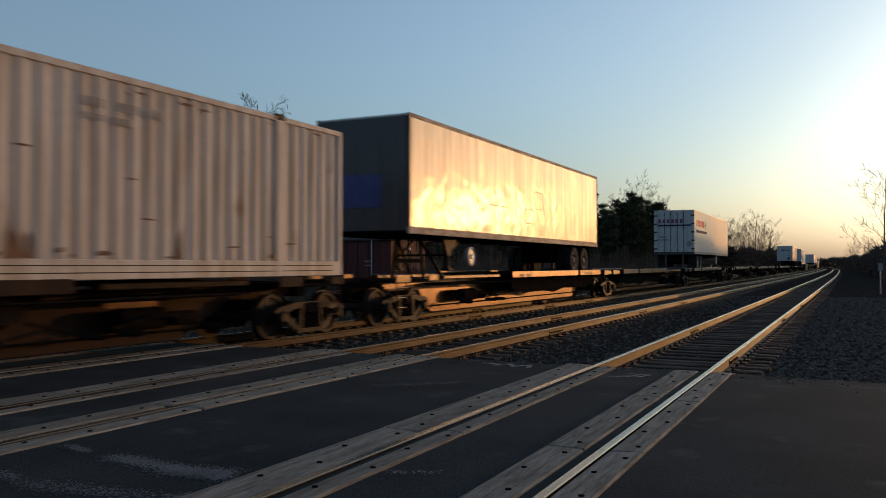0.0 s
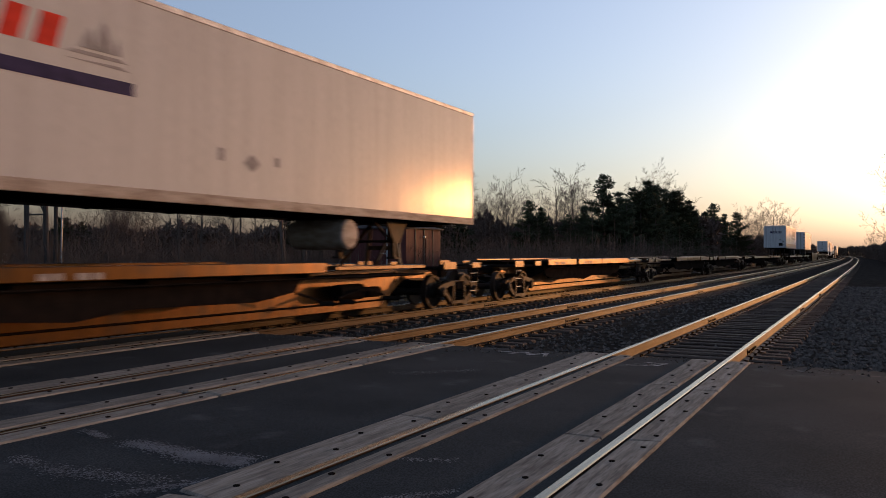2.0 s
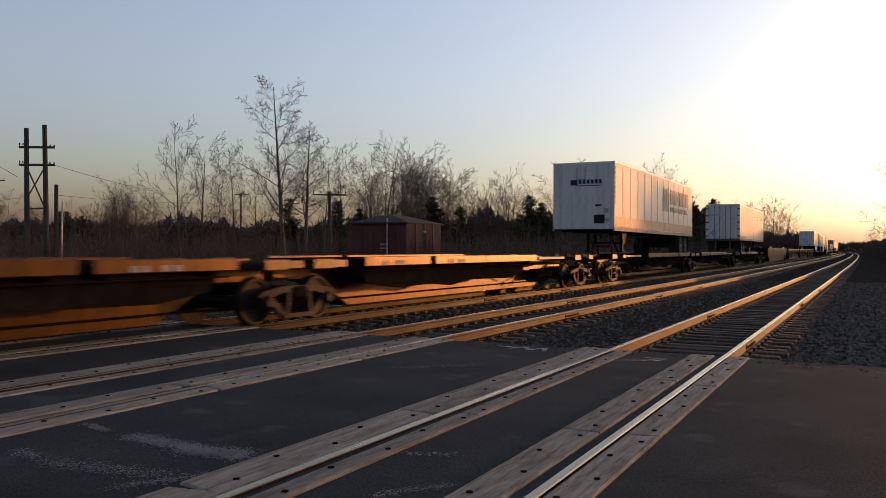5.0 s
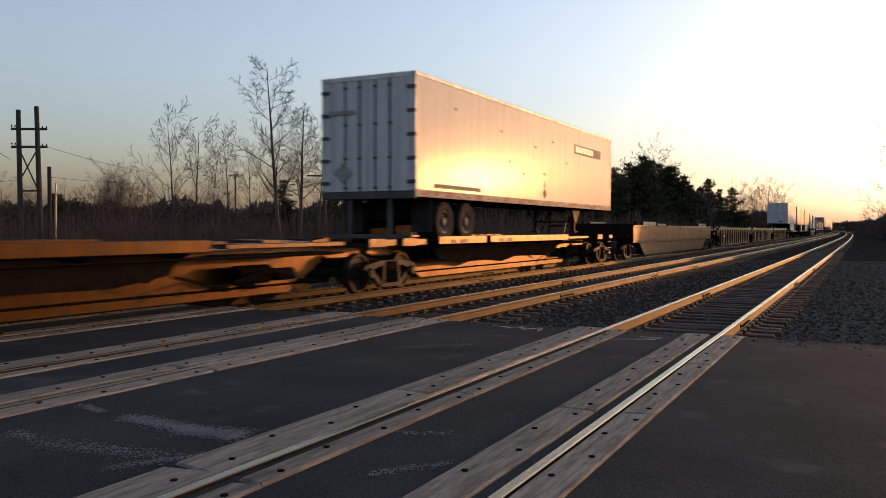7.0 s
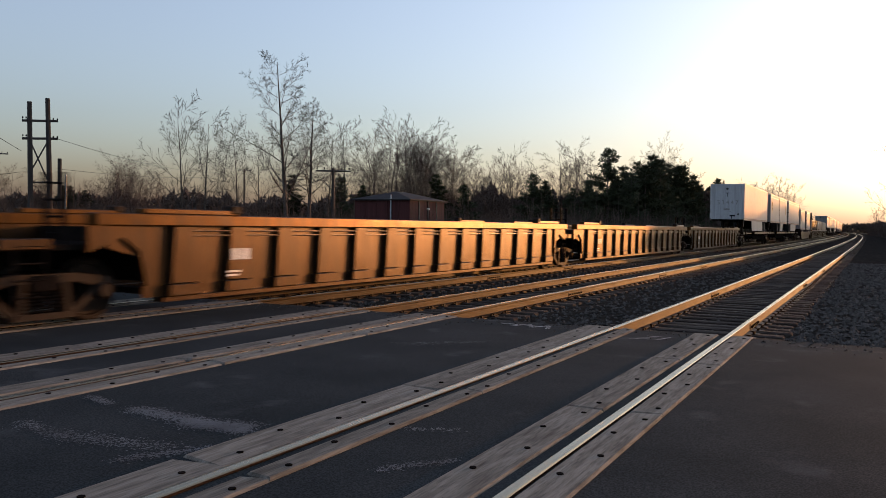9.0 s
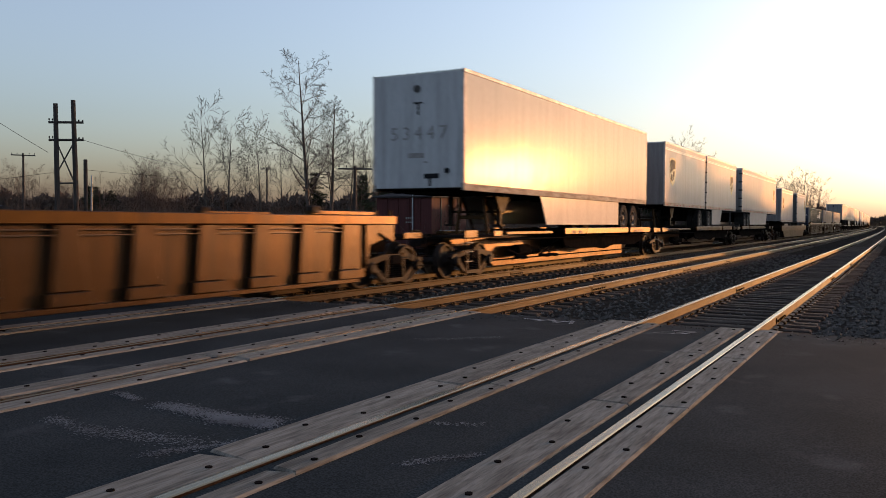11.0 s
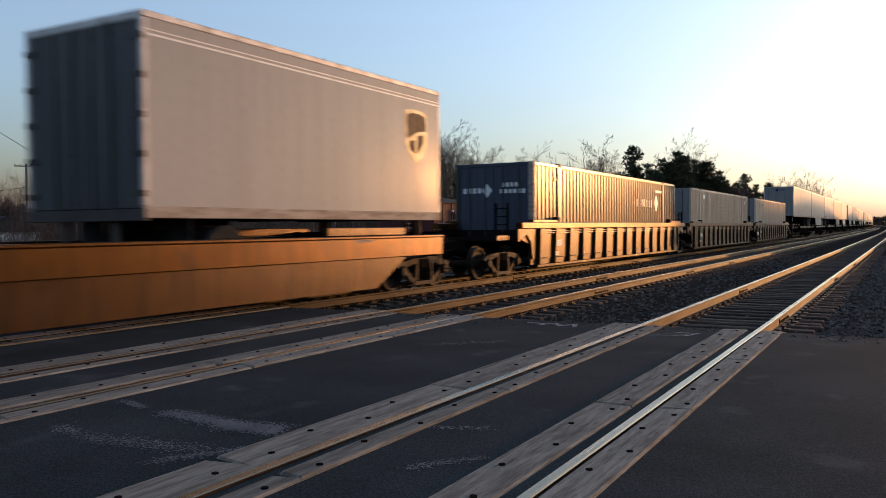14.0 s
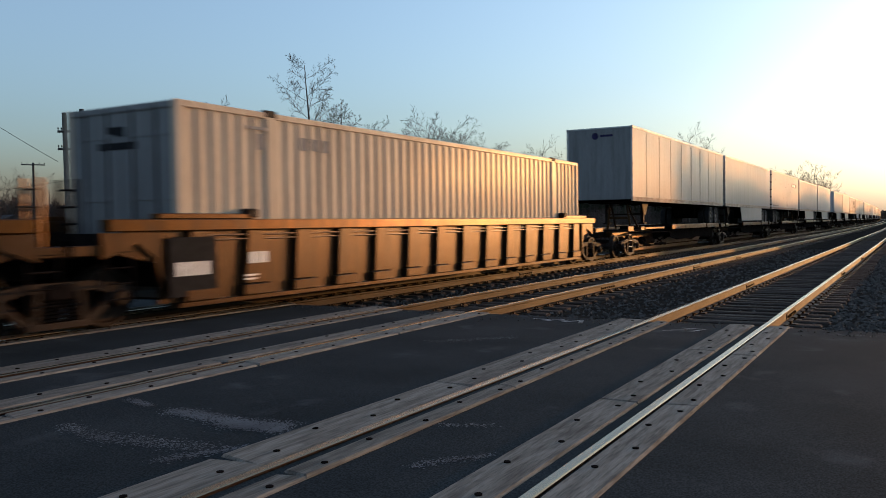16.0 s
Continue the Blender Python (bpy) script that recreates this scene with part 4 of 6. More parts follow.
def letters(text, size, m, mat, parent, name="lettering"):
    cu = bpy.data.curves.new(name, "FONT")
    cu.body, cu.size, cu.align_x, cu.extrude = text, size, "CENTER", 0.003
    tmp = bpy.data.objects.new(name, cu)
    scene.collection.objects.link(tmp)
    me = bpy.data.meshes.new_from_object(tmp.evaluated_get(bpy.context.evaluated_depsgraph_get()))
    bpy.data.objects.remove(tmp)
    me.transform(m)
    me.materials.clear()
    me.materials.append(mat)
    ob = new(name, me)
    ob.parent = parent
    return ob


# spine cars: start, pitches, which platforms are loaded, which are turned round
def spine_set(s, pitches, loaded, flips, lead=True):
    y = s
    n = len(pitches)
    for k, p in enumerate(pitches):
        key = (round(p, 2), flips[k], loaded[k], k == 0, k == n - 1)
        if key in SPINES:
            car = copy_thing(SPINES[key], Matrix())
        else:
            car = SPINES[key] = make_spine(p, flips[k], loaded[k], k == 0, k == n - 1)
        train(car, y, p)
        y += p


SPINES = {}
dark_car = tagged(make_spine(17.2, False, False, True, True, paint=(DARKPAINT, DARKPAINT)), "dark brown container flat on black trucks")
train(dark_car, -4.4, 17.2)
part("reflector", boxes((1.31, 1.315, 12.1, 13.0, 0.78, 0.86)), YELLOW, dark_car, "yellow reflector strip")
spine_set(16.6, [17.8, 18.5, 17.7], [True, False, True], [True, False, False])
spine_set(74.7, [16.56] * 5, [False] * 5, [False, True, False, True, False])
spine_set(161.8, [16.7, 17.5, 16.4], [True, False, True], [True, False, False])
smooth_well = make_well(19.7, False)
train(smooth_well, 216.5, 19.7)
ribbed_a = make_well(19.5, True, True, False)
ribbed_b = make_well(19.5, True, False, False)
ribbed_c = make_well(19.5, True, False, True)
for k, r in enumerate((ribbed_a, ribbed_b, ribbed_c)):
    train(r, 239.2 + 19.5 * k, 19.5)
spine_set(301.3, [17.4, 18.5, 15.6], [True, True, True], [True, True, False])
train(make_well(19.7, False, zt=1.15), 358.7, 19.7)
for k, r in enumerate((ribbed_a, ribbed_b, ribbed_c)):
    car = train(copy_thing(r, Matrix()), 382.5 + 19.5 * k, 19.5)
    if k == 2:
        panel = part("number_panel", bevel(boxes((1.376, 1.384, 1.5, 2.4, 0.36, 1.22)), 0.003), BLACKMARK, car, "black panel with white stencilled bars")
        for n in range(4):
            part("stencil_bar", boxes((1.384, 1.388, 1.62 + 0.17 * n, 1.74 + 0.17 * n, 0.66, 0.86)), WHITEMARK, panel)
FAR_START = 445.4
s = FAR_START
for k in range(5):
    spine_set(s, [17.0] * 5, [True] * 5, [True] * 5)
    s += 85 + 4.3

# ---- loads
first_box = make_container("container", "stained white corrugated container on a spine car", BOX_WHITE, BOX_WHITE, 1.18, 16.15, 2.9, True)
side_shape(first_box, [[(a, 3.55), (a + 0.14, 3.55), (a + 0.14, 3.68), (a, 3.68)] for a in (9.9, 10.1, 10.5, 10.7, 11.0, 11.2)] +
           [[(a, 3.36), (a + 0.14, 3.36), (a + 0.14, 3.46), (a, 3.46)] for a in (9.9, 10.1, 10.4, 10.6)], FADED, x=1.237)
rngc = random.Random(12)
scars = []
for _ in range(46):
    ya = rngc.uniform(0.3, 15.8)
    za = rngc.choice((rngc.uniform(3.78, 3.93), rngc.uniform(1.47, 1.56), rngc.uniform(1.6, 3.7)))
    w = rngc.uniform(0.08, 0.34)
    h = rngc.uniform(0.012, 0.05) if za > 1.6 else rngc.uniform(0.03, 0.10)
    scars.append([(ya, za), (ya + w, za + rngc.uniform(-0.01, 0.01)), (ya + w * 0.9, za + h), (ya + 0.02, za + h * 0.8)])
for _ in range(7):
    ya = rngc.uniform(4, 12)
    scars.append([(ya, 1.47), (ya + 0.16, 1.47), (ya + 0.12, 1.47 + rngc.uniform(0.2, 0.6)), (ya + 0.05, 1.47 + rngc.uniform(0.2, 0.5))])
side_shape(first_box, scars, material("rust_scar", (0.13, 0.06, 0.03), (0.07, 0.04, 0.025), rough=0.8, scale=6, fine=40), x=1.2365, depth=0.003, name="rust_scar", label="rust scars and scrapes", joined=True)
side_shape(first_box, [[(0.3, 1.27), (15.8, 1.27), (15.8, 1.285), (0.3, 1.285)], [(0.3, 1.37), (15.8, 1.37), (15.8, 1.385), (0.3, 1.385)]], CASTIRON, x=1.251, depth=0.003, name="rail_groove")
train(first_box, -2.55, 16.15)

gold = make_trailer("trailer", "silver aluminium box trailer with dark front on a spine car", 15.7, SILVER, DARKEND, False, trim=DIRTYRAIL)
bm = bmesh.new()
lathe_x(bm, 1.02, 3.9, 1.62, [(0, 0.27), (0.10, 0.27), (0.12, 0.23), (0.09, 0.20), (0.09, 0.08), (0.13, 0.06)], 24)
part("gear_disc", bm, TRIM, gold, "round pale disc on the landing gear")
end_mark(gold, [(-1.0, 0.55, 2.75, 3.55)], BLUEMARK, 0.0, "front_panel", "dark blue panel on the trailer's front")
side_shape(gold, [[(a, b), (a + w, b), (a + w, b + h), (a, b + h)] for a, b, w, h in ((8.4, 3.75, 0.8, 0.02), (8.4, 3.2, 0.8, 0.02), (8.4, 3.2, 0.02, 0.57), (9.2, 3.2, 0.02, 0.57),
                  (7.6, 3.15, 0.7, 0.02), (7.6, 2.7, 0.7, 0.02), (7.6, 2.7, 0.02, 0.47), (4.6, 3.1, 1.6, 0.02))], FADED, name="panel_outline", joined=True)
train(gold, 16.3, 15.7)

clip = make_trailer("trailer", "white box trailer with red and navy markings, rear doors shut", 16.15, WHITE, DOORWHITE, True, z1=5.02, spare=True)
red = []
y = 0.8
for w in (0.50, 0.36, 0.18, 0.42, 0.42, 0.40, 0.44):
    red.append([(y, 3.98), (y + w * 0.72, 3.98), (y + w * 0.72 + 0.12, 4.40), (y + 0.12, 4.40)])
    y += w + 0.08
side_shape(clip, red, RED, name="marking", label="row of slanted red blocks")
side_shape(clip, [[(0.8, 3.56), (5.12, 3.56), (5.12, 3.74), (0.8, 3.74)]], NAVY, name="stripe", label="navy stripe")
side_shape(clip, [[(4.03, 3.98), (4.98, 3.98), (4.88, 4.03), (4.13, 4.03)], [(4.23, 4.07), (4.48, 4.07), (4.40, 4.36)], [(4.48, 4.07), (4.78, 4.07), (4.62, 4.48), (4.52, 4.3)],
                  [(4.78, 4.07), (4.90, 4.07), (4.84, 4.3)], [(4.03, 3.90), (5.03, 3.88), (4.88, 3.93)]], FADED, name="emblem", label="faint sail-like emblem")
side_shape(clip, [[(7.40, 2.87), (7.60, 2.72), (7.80, 2.87), (7.60, 3.02)], [(6.80, 2.85), (6.92, 2.85), (6.92, 3.05), (6.80, 3.05)], [(8.20, 2.87), (8.30, 2.87), (8.30, 3.03), (8.20, 3.03)]], FADED)
end_mark(clip, [(-1.02 + 0.28 * k, -0.84 + 0.28 * k, 4.18, 4.42) for k in range(6)], PURPLE, -0.022, "marking", "purple strokes")
end_mark(clip, [(-1.05, 1.1, 3.97, 4.06)], NAVY, -0.022, "stripe")
end_mark(clip, [(-1.0 + 0.13 * k, -0.91 + 0.13 * k, 3.2, 3.32) for k in range(4)] + [(-1.1 + 0.13 * k, -1.01 + 0.13 * k, 3.0, 3.12) for k in range(6)], FADED, -0.022)
part("warning_plate", plate_y(bmesh.new(), [(0.75, 2.78), (0.97, 2.56), (1.19, 2.78), (0.97, 3.0)], -0.026, -0.02), FADED, clip)
train(clip, 54.8, 16.15)

kn = make_trailer("trailer", "white ribbed-panel trailer with faded markings, blank front", 16.15, WHITE, DOORWHITE, False, ribs=13, band=0.42, tape=True)
side_shape(kn, [[(8.6, 3.3), (9.0, 3.3), (9.2, 3.45), (9.5, 3.28), (10.05, 3.42), (9.75, 3.8), (10.1, 4.15), (9.7, 4.5), (9.15, 4.36), (8.65, 4.52)]], FAINT, depth=0.012, name="emblem",
           label="faded grey emblem")
for y, w in ((10.3, 0.72), (11.22, 0.78), (12.18, 0.22), (12.56, 0.64), (13.36, 0.68), (14.2, 0.56)):
    side_shape(kn, [[(y, 3.7), (y + w, 3.7), (y + w, 4.44), (y, 4.44)]], FAINT, depth=0.012, name="marking", label="faded grey stroke")
for k in range(11):
    side_shape(kn, [[(10.35 + 0.4 * k, 3.3), (10.64 + 0.4 * k, 3.3), (10.64 + 0.4 * k, 3.55), (10.35 + 0.4 * k, 3.55)]], FAINT, depth=0.012, name="small_marking")
end_mark(kn, [(-0.55, -0.25, 4.0, 4.22)] + [(-0.2 + 0.17 * k, -0.08 + 0.17 * k, 4.05, 4.22) for k in range(6)] + [(-0.35, 0.75, 3.96, 3.99)], NAVY, 0.0, "marking", "small navy marking")
end_mark(kn, [(-0.3, -0.25, 4.25, 4.72), (0.05, 0.1, 4.25, 4.72), (-0.3, 0.1, 4.22, 4.26)], FADED, 0.0, "vent")
end_mark(kn, [(0.45, 0.9, 2.42, 2.78), (0.5, 0.75, 3.12, 3.2)], BLACKMARK, 0.0, "connector_box")
end_mark(kn, [(0.86, 1.05, 2.84, 3.05), (0.9, 1.08, 2.5, 2.62)], FADED, 0.0, "decal")
side_shape(kn, [[(0.06, 4.62 - 0.2 * k), (0.13, 4.62 - 0.2 * k), (0.13, 4.75 - 0.2 * k), (0.06, 4.75 - 0.2 * k)] for k in range(8)], BLACKMARK, x=1.312)
train(kn, 161.1, 16.15)

heb = make_trailer("trailer", "plain white box trailer with rear doors shut", 16.15, WHITE, DOORWHITE, True, z1=5.0, trim=TRIM, tape=True)
side_shape(heb, [[(11.5, 4.05), (14.7, 4.05), (14.7, 4.38), (11.5, 4.38)]], FADED, name="marking")
side_shape(heb, [[(11.65 + 0.3 * k, 4.11), (11.87 + 0.3 * k, 4.11), (11.87 + 0.3 * k, 4.32), (11.65 + 0.3 * k, 4.32)] for k in range(7)], WHITEMARK, depth=0.012, name="marking")
side_shape(heb, [[(0.9, 2.36), (3.6, 2.36), (3.6, 2.46), (0.9, 2.46)]], FADED)
side_shape(heb, [[(a, b), (a + 0.16, b), (a + 0.16, b + 0.07), (a, b + 0.07)] for a, b in ((2.0, 4.35), (4.9, 4.1), (7.6, 3.9), (9.2, 4.2), (5.5, 3.3), (8.4, 3.1), (10.6, 3.6), (6.6, 3.0), (11.5, 4.25))],
           FADED, name="patch", label="small riveted repair patches")
side_shape(heb, [[(8.3, 2.5), (8.5, 2.35), (8.7, 2.5), (8.5, 2.7)], [(8.4, 2.7), (8.55, 2.7), (8.5, 2.95)]], FADED, depth=0.008)
end_mark(heb, [(-1.1, -0.35, 4.1, 4.2)], FADED, -0.022)
part("warning_plate", plate_y(bmesh.new(), [(-0.95, 2.7), (-0.68, 2.45), (-0.41, 2.7), (-0.68, 2.95)], -0.026, -0.02), FADED, heb)
train(heb, 196.7, 16.15)

tf = make_trailer("trailer", "plain white trailer with hand-painted black number on its front", 15.8, WHITE, DOORWHITE, False, z1=5.02, skirt=True, trim=TRIM)
face = Matrix.Rotation(radians(90), 4, "X")
letters("T", 0.46, Matrix.Translation((0.03, -0.004, 3.98)) @ face, BLACKMARK, tf)
for k, ch in enumerate("53447"):
    letters(ch, 0.46, Matrix.Translation((-0.66 + 0.35 * k, -0.004, 3.38)) @ face, FADED, tf, "numeral")
bm = bmesh.new()
tube(bm, (0.0, 0.0, 4.62), (0.0, -0.03, 4.62), 0.09, n=16)
part("vent", bm, TRIMDARK, tf)
end_mark(tf, [(-0.25, 0.2, 2.93, 3.05), (0.2, 0.3, 2.8, 2.84)], FADED, 0.0, "decal")
end_mark(tf, [(0.2, 0.62, 2.42, 2.54), (0.34, 0.4, 2.24, 2.42)], BLACKMARK, 0.0, "connector_box")
bm = bmesh.new()
tube(bm, (0.85, 0.0, 2.6), (0.85, -0.03, 2.6), 0.07, n=14)
part("connector", bm, BLACKMARK, tf)
train(tf, 300.35, 15.8)

pup_front = make_trailer("short_trailer", "short pale grey trailer with a gold shield emblem", 8.3, PALEGREY, GREYEND, False, wheels=1, axle=0.9, narrow_band=True, tape=True)
shield(pup_front, 1.35, 3.67, 1.1, 1.29)
end_mark(pup_front, [(-0.1, 0.3, 2.55, 2.95), (-0.9, -0.75, 3.0, 3.05)], TRIMDARK, 0.0, "connector_box")
train(pup_front, 319.1, 8.3)
pup_rear = make_trailer("short_trailer", "short pale grey trailer with a gold shield emblem, doors shut", 8.7, PALEGREY, GREYEND, True, wheels=1, axle=1.0, skirt=True, narrow_band=True, tape=True)
shield(pup_rear, 7.2, 3.68, 0.9, 1.18)
train(pup_rear, 327.75, 8.7)
long_grey = make_trailer("trailer", "long pale grey trailer with a shield emblem and dark rear doors", 16.2, PALEGREY, GREYEND, True, tape=True, skirt=True, narrow_band=True)
shield(long_grey, 14.9, 3.55, 0.9, 1.18)
train(long_grey, 338.7, 16.2)
low_front = make_trailer("short_trailer", "short pale grey trailer with shield emblem riding in a well car", 8.3, PALEGREY, GREYEND, False, z0=1.52, z1=4.41, wheels=1, axle=0.9,
                         narrow_band=True, base=0.42, gear=False)
shield(low_front, 1.3, 3.1, 0.95, 1.18)
train(low_front, 358.5, 8.3)
low_rear = make_trailer("short_trailer", "short pale grey trailer with dark doors riding in a well car", 8.2, PALEGREY, SLATEEND, True, z0=1.52, z1=4.40, wheels=1, axle=1.6,
                        narrow_band=True, base=0.42, gear=False)
shield(low_rear, 7.2, 3.3, 0.9, 1.15)
train(low_rear, 370.55, 8.2)

dark_box = make_container("container", "dark grey corrugated container with blue doors in a well car", BOX_DARK, BLUEEND, 0.32)
side_shape(dark_box, [[(a, 2.12), (a + 0.07, 2.12), (a + 0.07, 2.42), (a, 2.42)] for a in (10.2, 10.75, 11.0, 11.25, 11.6, 11.95, 12.3)] + [[(12.75, 2.3), (13.05, 1.95), (13.35, 2.3), (13.05, 2.65)]], WHITEMARK, x=1.237, name="marking",
           label="worn white strokes and diamond")
side_shape(dark_box, [[(a, 2.75), (a + 0.16, 2.75), (a + 0.16, 2.85), (a, 2.85)] for a in (13.0, 13.25, 13.5, 13.75, 1.6)], WHITEMARK, x=1.237)
end_mark(dark_box, [(-1.0 + 0.16 * k, -0.9 + 0.16 * k, 2.35, 2.5) for k in range(4)] + [(0.25 + 0.14 * k, 0.33 + 0.14 * k, 2.52, 2.64) for k in range(4)] +
         [(0.2 + 0.14 * k, 0.29 + 0.14 * k, 2.33, 2.45) for k in range(6)], WHITEMARK, 0.028)
part("door_emblem", plate_y(bmesh.new(), [(-0.38, 2.42), (-0.22, 2.22), (-0.06, 2.42), (-0.22, 2.62)], 0.02, 0.028), WHITEMARK, dark_box)
# pale cover over the dark corner post, its sunlit look put into the colour
part("lit_corner_cover", bevel(boxes((1.10, 1.258, -0.012, 0.16, 0.40, 3.22)), 0.01), DIRTYRAIL, dark_box, "corner post in a pale, sunlit tone")
train(dark_box, 384.15, 16.15)
tan_box = make_container("container", "pale tan corrugated container with grey doors in a well car", BOX_TAN, GREYEND, 0.32)
side_shape(tan_box, [[(2.6, 2.75), (3.1, 2.75), (3.1, 2.95), (2.6, 2.95)], [(14.9, 2.7), (15.2, 2.7), (15.2, 2.85), (14.9, 2.85)]], WHITEMARK, x=1.237, name="decal")
train(tan_box, 403.7, 16.15)
cream_box = make_container("container", "cream corrugated container with dull grey end in a well car", BOX_CREAM, GREYEND, 0.32)
side_shape(cream_box, [[(1.45, 2.92), (1.9, 2.92), (1.9, 2.97), (1.45, 2.97)], [(1.68, 2.6), (1.84, 2.6), (1.84, 2.86), (1.68, 2.86)]] +
           [[(2.75 + 0.3 * k, 2.66 + 0.02 * (k % 2)), (2.95 + 0.3 * k, 2.66), (2.95 + 0.3 * k, 2.88), (2.75 + 0.3 * k, 2.88)] for k in range(3)], FADED, x=1.237)
end_mark(cream_box, [(-0.3, 0.1, 2.75, 2.9), (-0.5, 0.35, 2.55, 2.66)], BLACKMARK, 0.028)
train(cream_box, 423.3, 16.15)

later = make_trailer("trailer", "pale grey panelled trailer with a small round badge on its front", 16.6, PALEGREY, GREYEND, False, ribs=9)
bm = bmesh.new()
tube(bm, (-0.15, 0.0, 4.62), (-0.15, -0.012, 4.62), 0.13, n=16)
quad_box(bm, 0.05, 0.55, -0.01, 0.002, 4.58, 4.66)
part("emblem", bm, NAVY, later)
train(later, 445.05, 16.6)
plain = make_trailer("trailer", "pale grey box trailer on a spine car", 16.2, PALEGREY, DOORWHITE, False, skirt=True)
train(plain, 462.3, 16.2)
far = [later, plain, heb, plain, tf, kn, plain, long_grey]
s = FAR_START
for k in range(5):
    for j in range(5):
        if k == 0 and j < 2:
            continue
        src = far[(k * 3 + j) % len(far)]
        train(copy_thing(src, Matrix()), s + 17.0 * j - 0.2, 16.2)
    s += 85 + 4.3


# ------------------------------------------------------------------ rails, ties, crossing
def build_tracks():
    rail = rail_mesh()
    rng = random.Random(11)
    bm = bevel(boxes((-1.3, 1.3, -0.11, 0.11, -0.36, -0.18)), 0.018)
    tie_me = to_mesh("tie", bm, TIE)
    for i, (a, b) in enumerate(RAILS):
        tr = thing("track", "railway track of rusty rails on dark timber ties" if i else "railway track with bright worn rail heads on dark ties", "railway track", "tracks", "structure")
        xm = (a + b) / 2
        for x in (a, b):
            ob = new("rail", rail)
            ob.parent, ob.location = tr, (x, 0, 0)
        y = 11.35
        while y < 62:
            ob = new("tie", tie_me)
            ob.parent = tr
            ob.location = (xm + bend(y) + rng.uniform(-0.04, 0.04), y, rng.uniform(-0.008, 0.008))
            ob.rotation_euler = (0, 0, rng.uniform(-0.012, 0.012))
            y += 0.5 + rng.uniform(-0.03, 0.03)
        bm = bmesh.new()
        while y < 420:
            quad_box(bm, xm + bend(y) - 1.3, xm + bend(y) + 1.3, y - 0.11, y + 0.11, -0.36, -0.18 + rng.uniform(-0.01, 0.01))
            y += 0.5 + rng.uniform(-0.03, 0.03)
        ob = part("far_ties", bm, TIE, tr)
        tagged(ob, kind="stuff")
        bm = bmesh.new()
        y = 11.35
        while y < 70:
            for x in (a, b):
                quad_box(bm, x + bend(y) - 0.18, x + bend(y) + 0.18, y - 0.09, y + 0.09, -0.182, -0.168)
                for q in (-0.1, 0.1):
                    for r in (-0.05, 0.05):
                        quad_box(bm, x + bend(y) + q - 0.014, x + bend(y) + q + 0.014, y + r - 0.014, y + r + 0.014, -0.17, -0.14)
                quad_box(bm, x + bend(y) - 0.085, x + bend(y) + 0.085, y + 0.12, y + 0.15, -0.19, -0.145)
            y += 0.5
        ob = part("tie_plates", bm, RUST, tr, "rusty tie plates, spikes and rail anchors")
        tagged(ob, kind="stuff")
        for yj, x in ((13.5 + 4 * i, a), (24.0 + 2 * i, a), (19 + 3 * i, b), (33, a)):
            bm = bmesh.new()
            for q in (1, -1):
                quad_box(bm, x + q * 0.011 - 0.011, x + q * 0.011 + 0.011, yj - 0.45, yj + 0.45, -0.14, -0.055)
                for k in range(6):
                    tube(bm, (x + q * 0.022, yj - 0.37 + 0.148 * k, -0.1), (x + q * 0.05, yj - 0.37 + 0.148 * k, -0.1), 0.02, n=6)
            part("joint_bar", bm, RUST, tr, "bolted rail joint bar")


def build_crossing():
    cr = thing("level_crossing", "weathered grey timber crossing planks bolted beside the rails", "level crossing", kind="structure")
    rng = random.Random(21)
    for a, b in RAILS:
        for x0, x1, joints in ((a + 0.05, a + 0.30, (11.12, 8.6, 6.08, 3.55, 0.9, -1.6)), (a - 0.44, a - 0.13, (11.15, 8.75, 6.02, 3.4, 0.8, -1.7)),
                               (b + 0.12, b + 0.31, (11.05, 9.0, 6.15, 3.45, 0.85, -1.6)), (b - 0.43, b - 0.05, (11.2, 8.55, 6.05, 3.5, 0.95, -1.6))):
            for y1, y0 in zip(joints, joints[1:]):
                sk = rng.uniform(-0.04, 0.04)
                bm = bmesh.new()
                pts = [(x0, y0 + 0.008 + sk), (x1, y0 + 0.008 - sk), (x1, y1 - 0.008 - sk), (x0, y1 - 0.008 + sk)]
                zt = rng.uniform(-0.006, 0.001)
                lo = [bm.verts.new((*p, -0.2)) for p in pts]
                hi = [bm.verts.new((*p, zt + rng.uniform(-0.003, 0.002))) for p in pts]
                bm.faces.new(hi)
                for k in range(4):
                    bm.faces.new((lo[k], lo[(k + 1) % 4], hi[(k + 1) % 4], hi[k]))
                bmesh.ops.recalc_face_normals(bm, faces=bm.faces)
                bmesh.ops.bevel(bm, geom=[e for e in bm.edges if e.verts[0].co.z > -0.1 and e.verts[1].co.z > -0.1], offset=0.014, segments=1, affect="EDGES")
                pl = part("plank", bm, PLANK, cr)
                bm = bmesh.new()
                n = 5
                for k in range(n):
                    yy = y0 + 0.22 + (y1 - y0 - 0.44) * k / (n - 1) + rng.uniform(-0.04, 0.04)
                    xx = x0 + (x1 - x0) * (0.32 if k % 2 else 0.68)
                    tube(bm, (xx, yy, zt - 0.03), (xx, yy, zt + 0.006), 0.021, n=8)
                part("bolt", bm, BLACKIRON, pl)


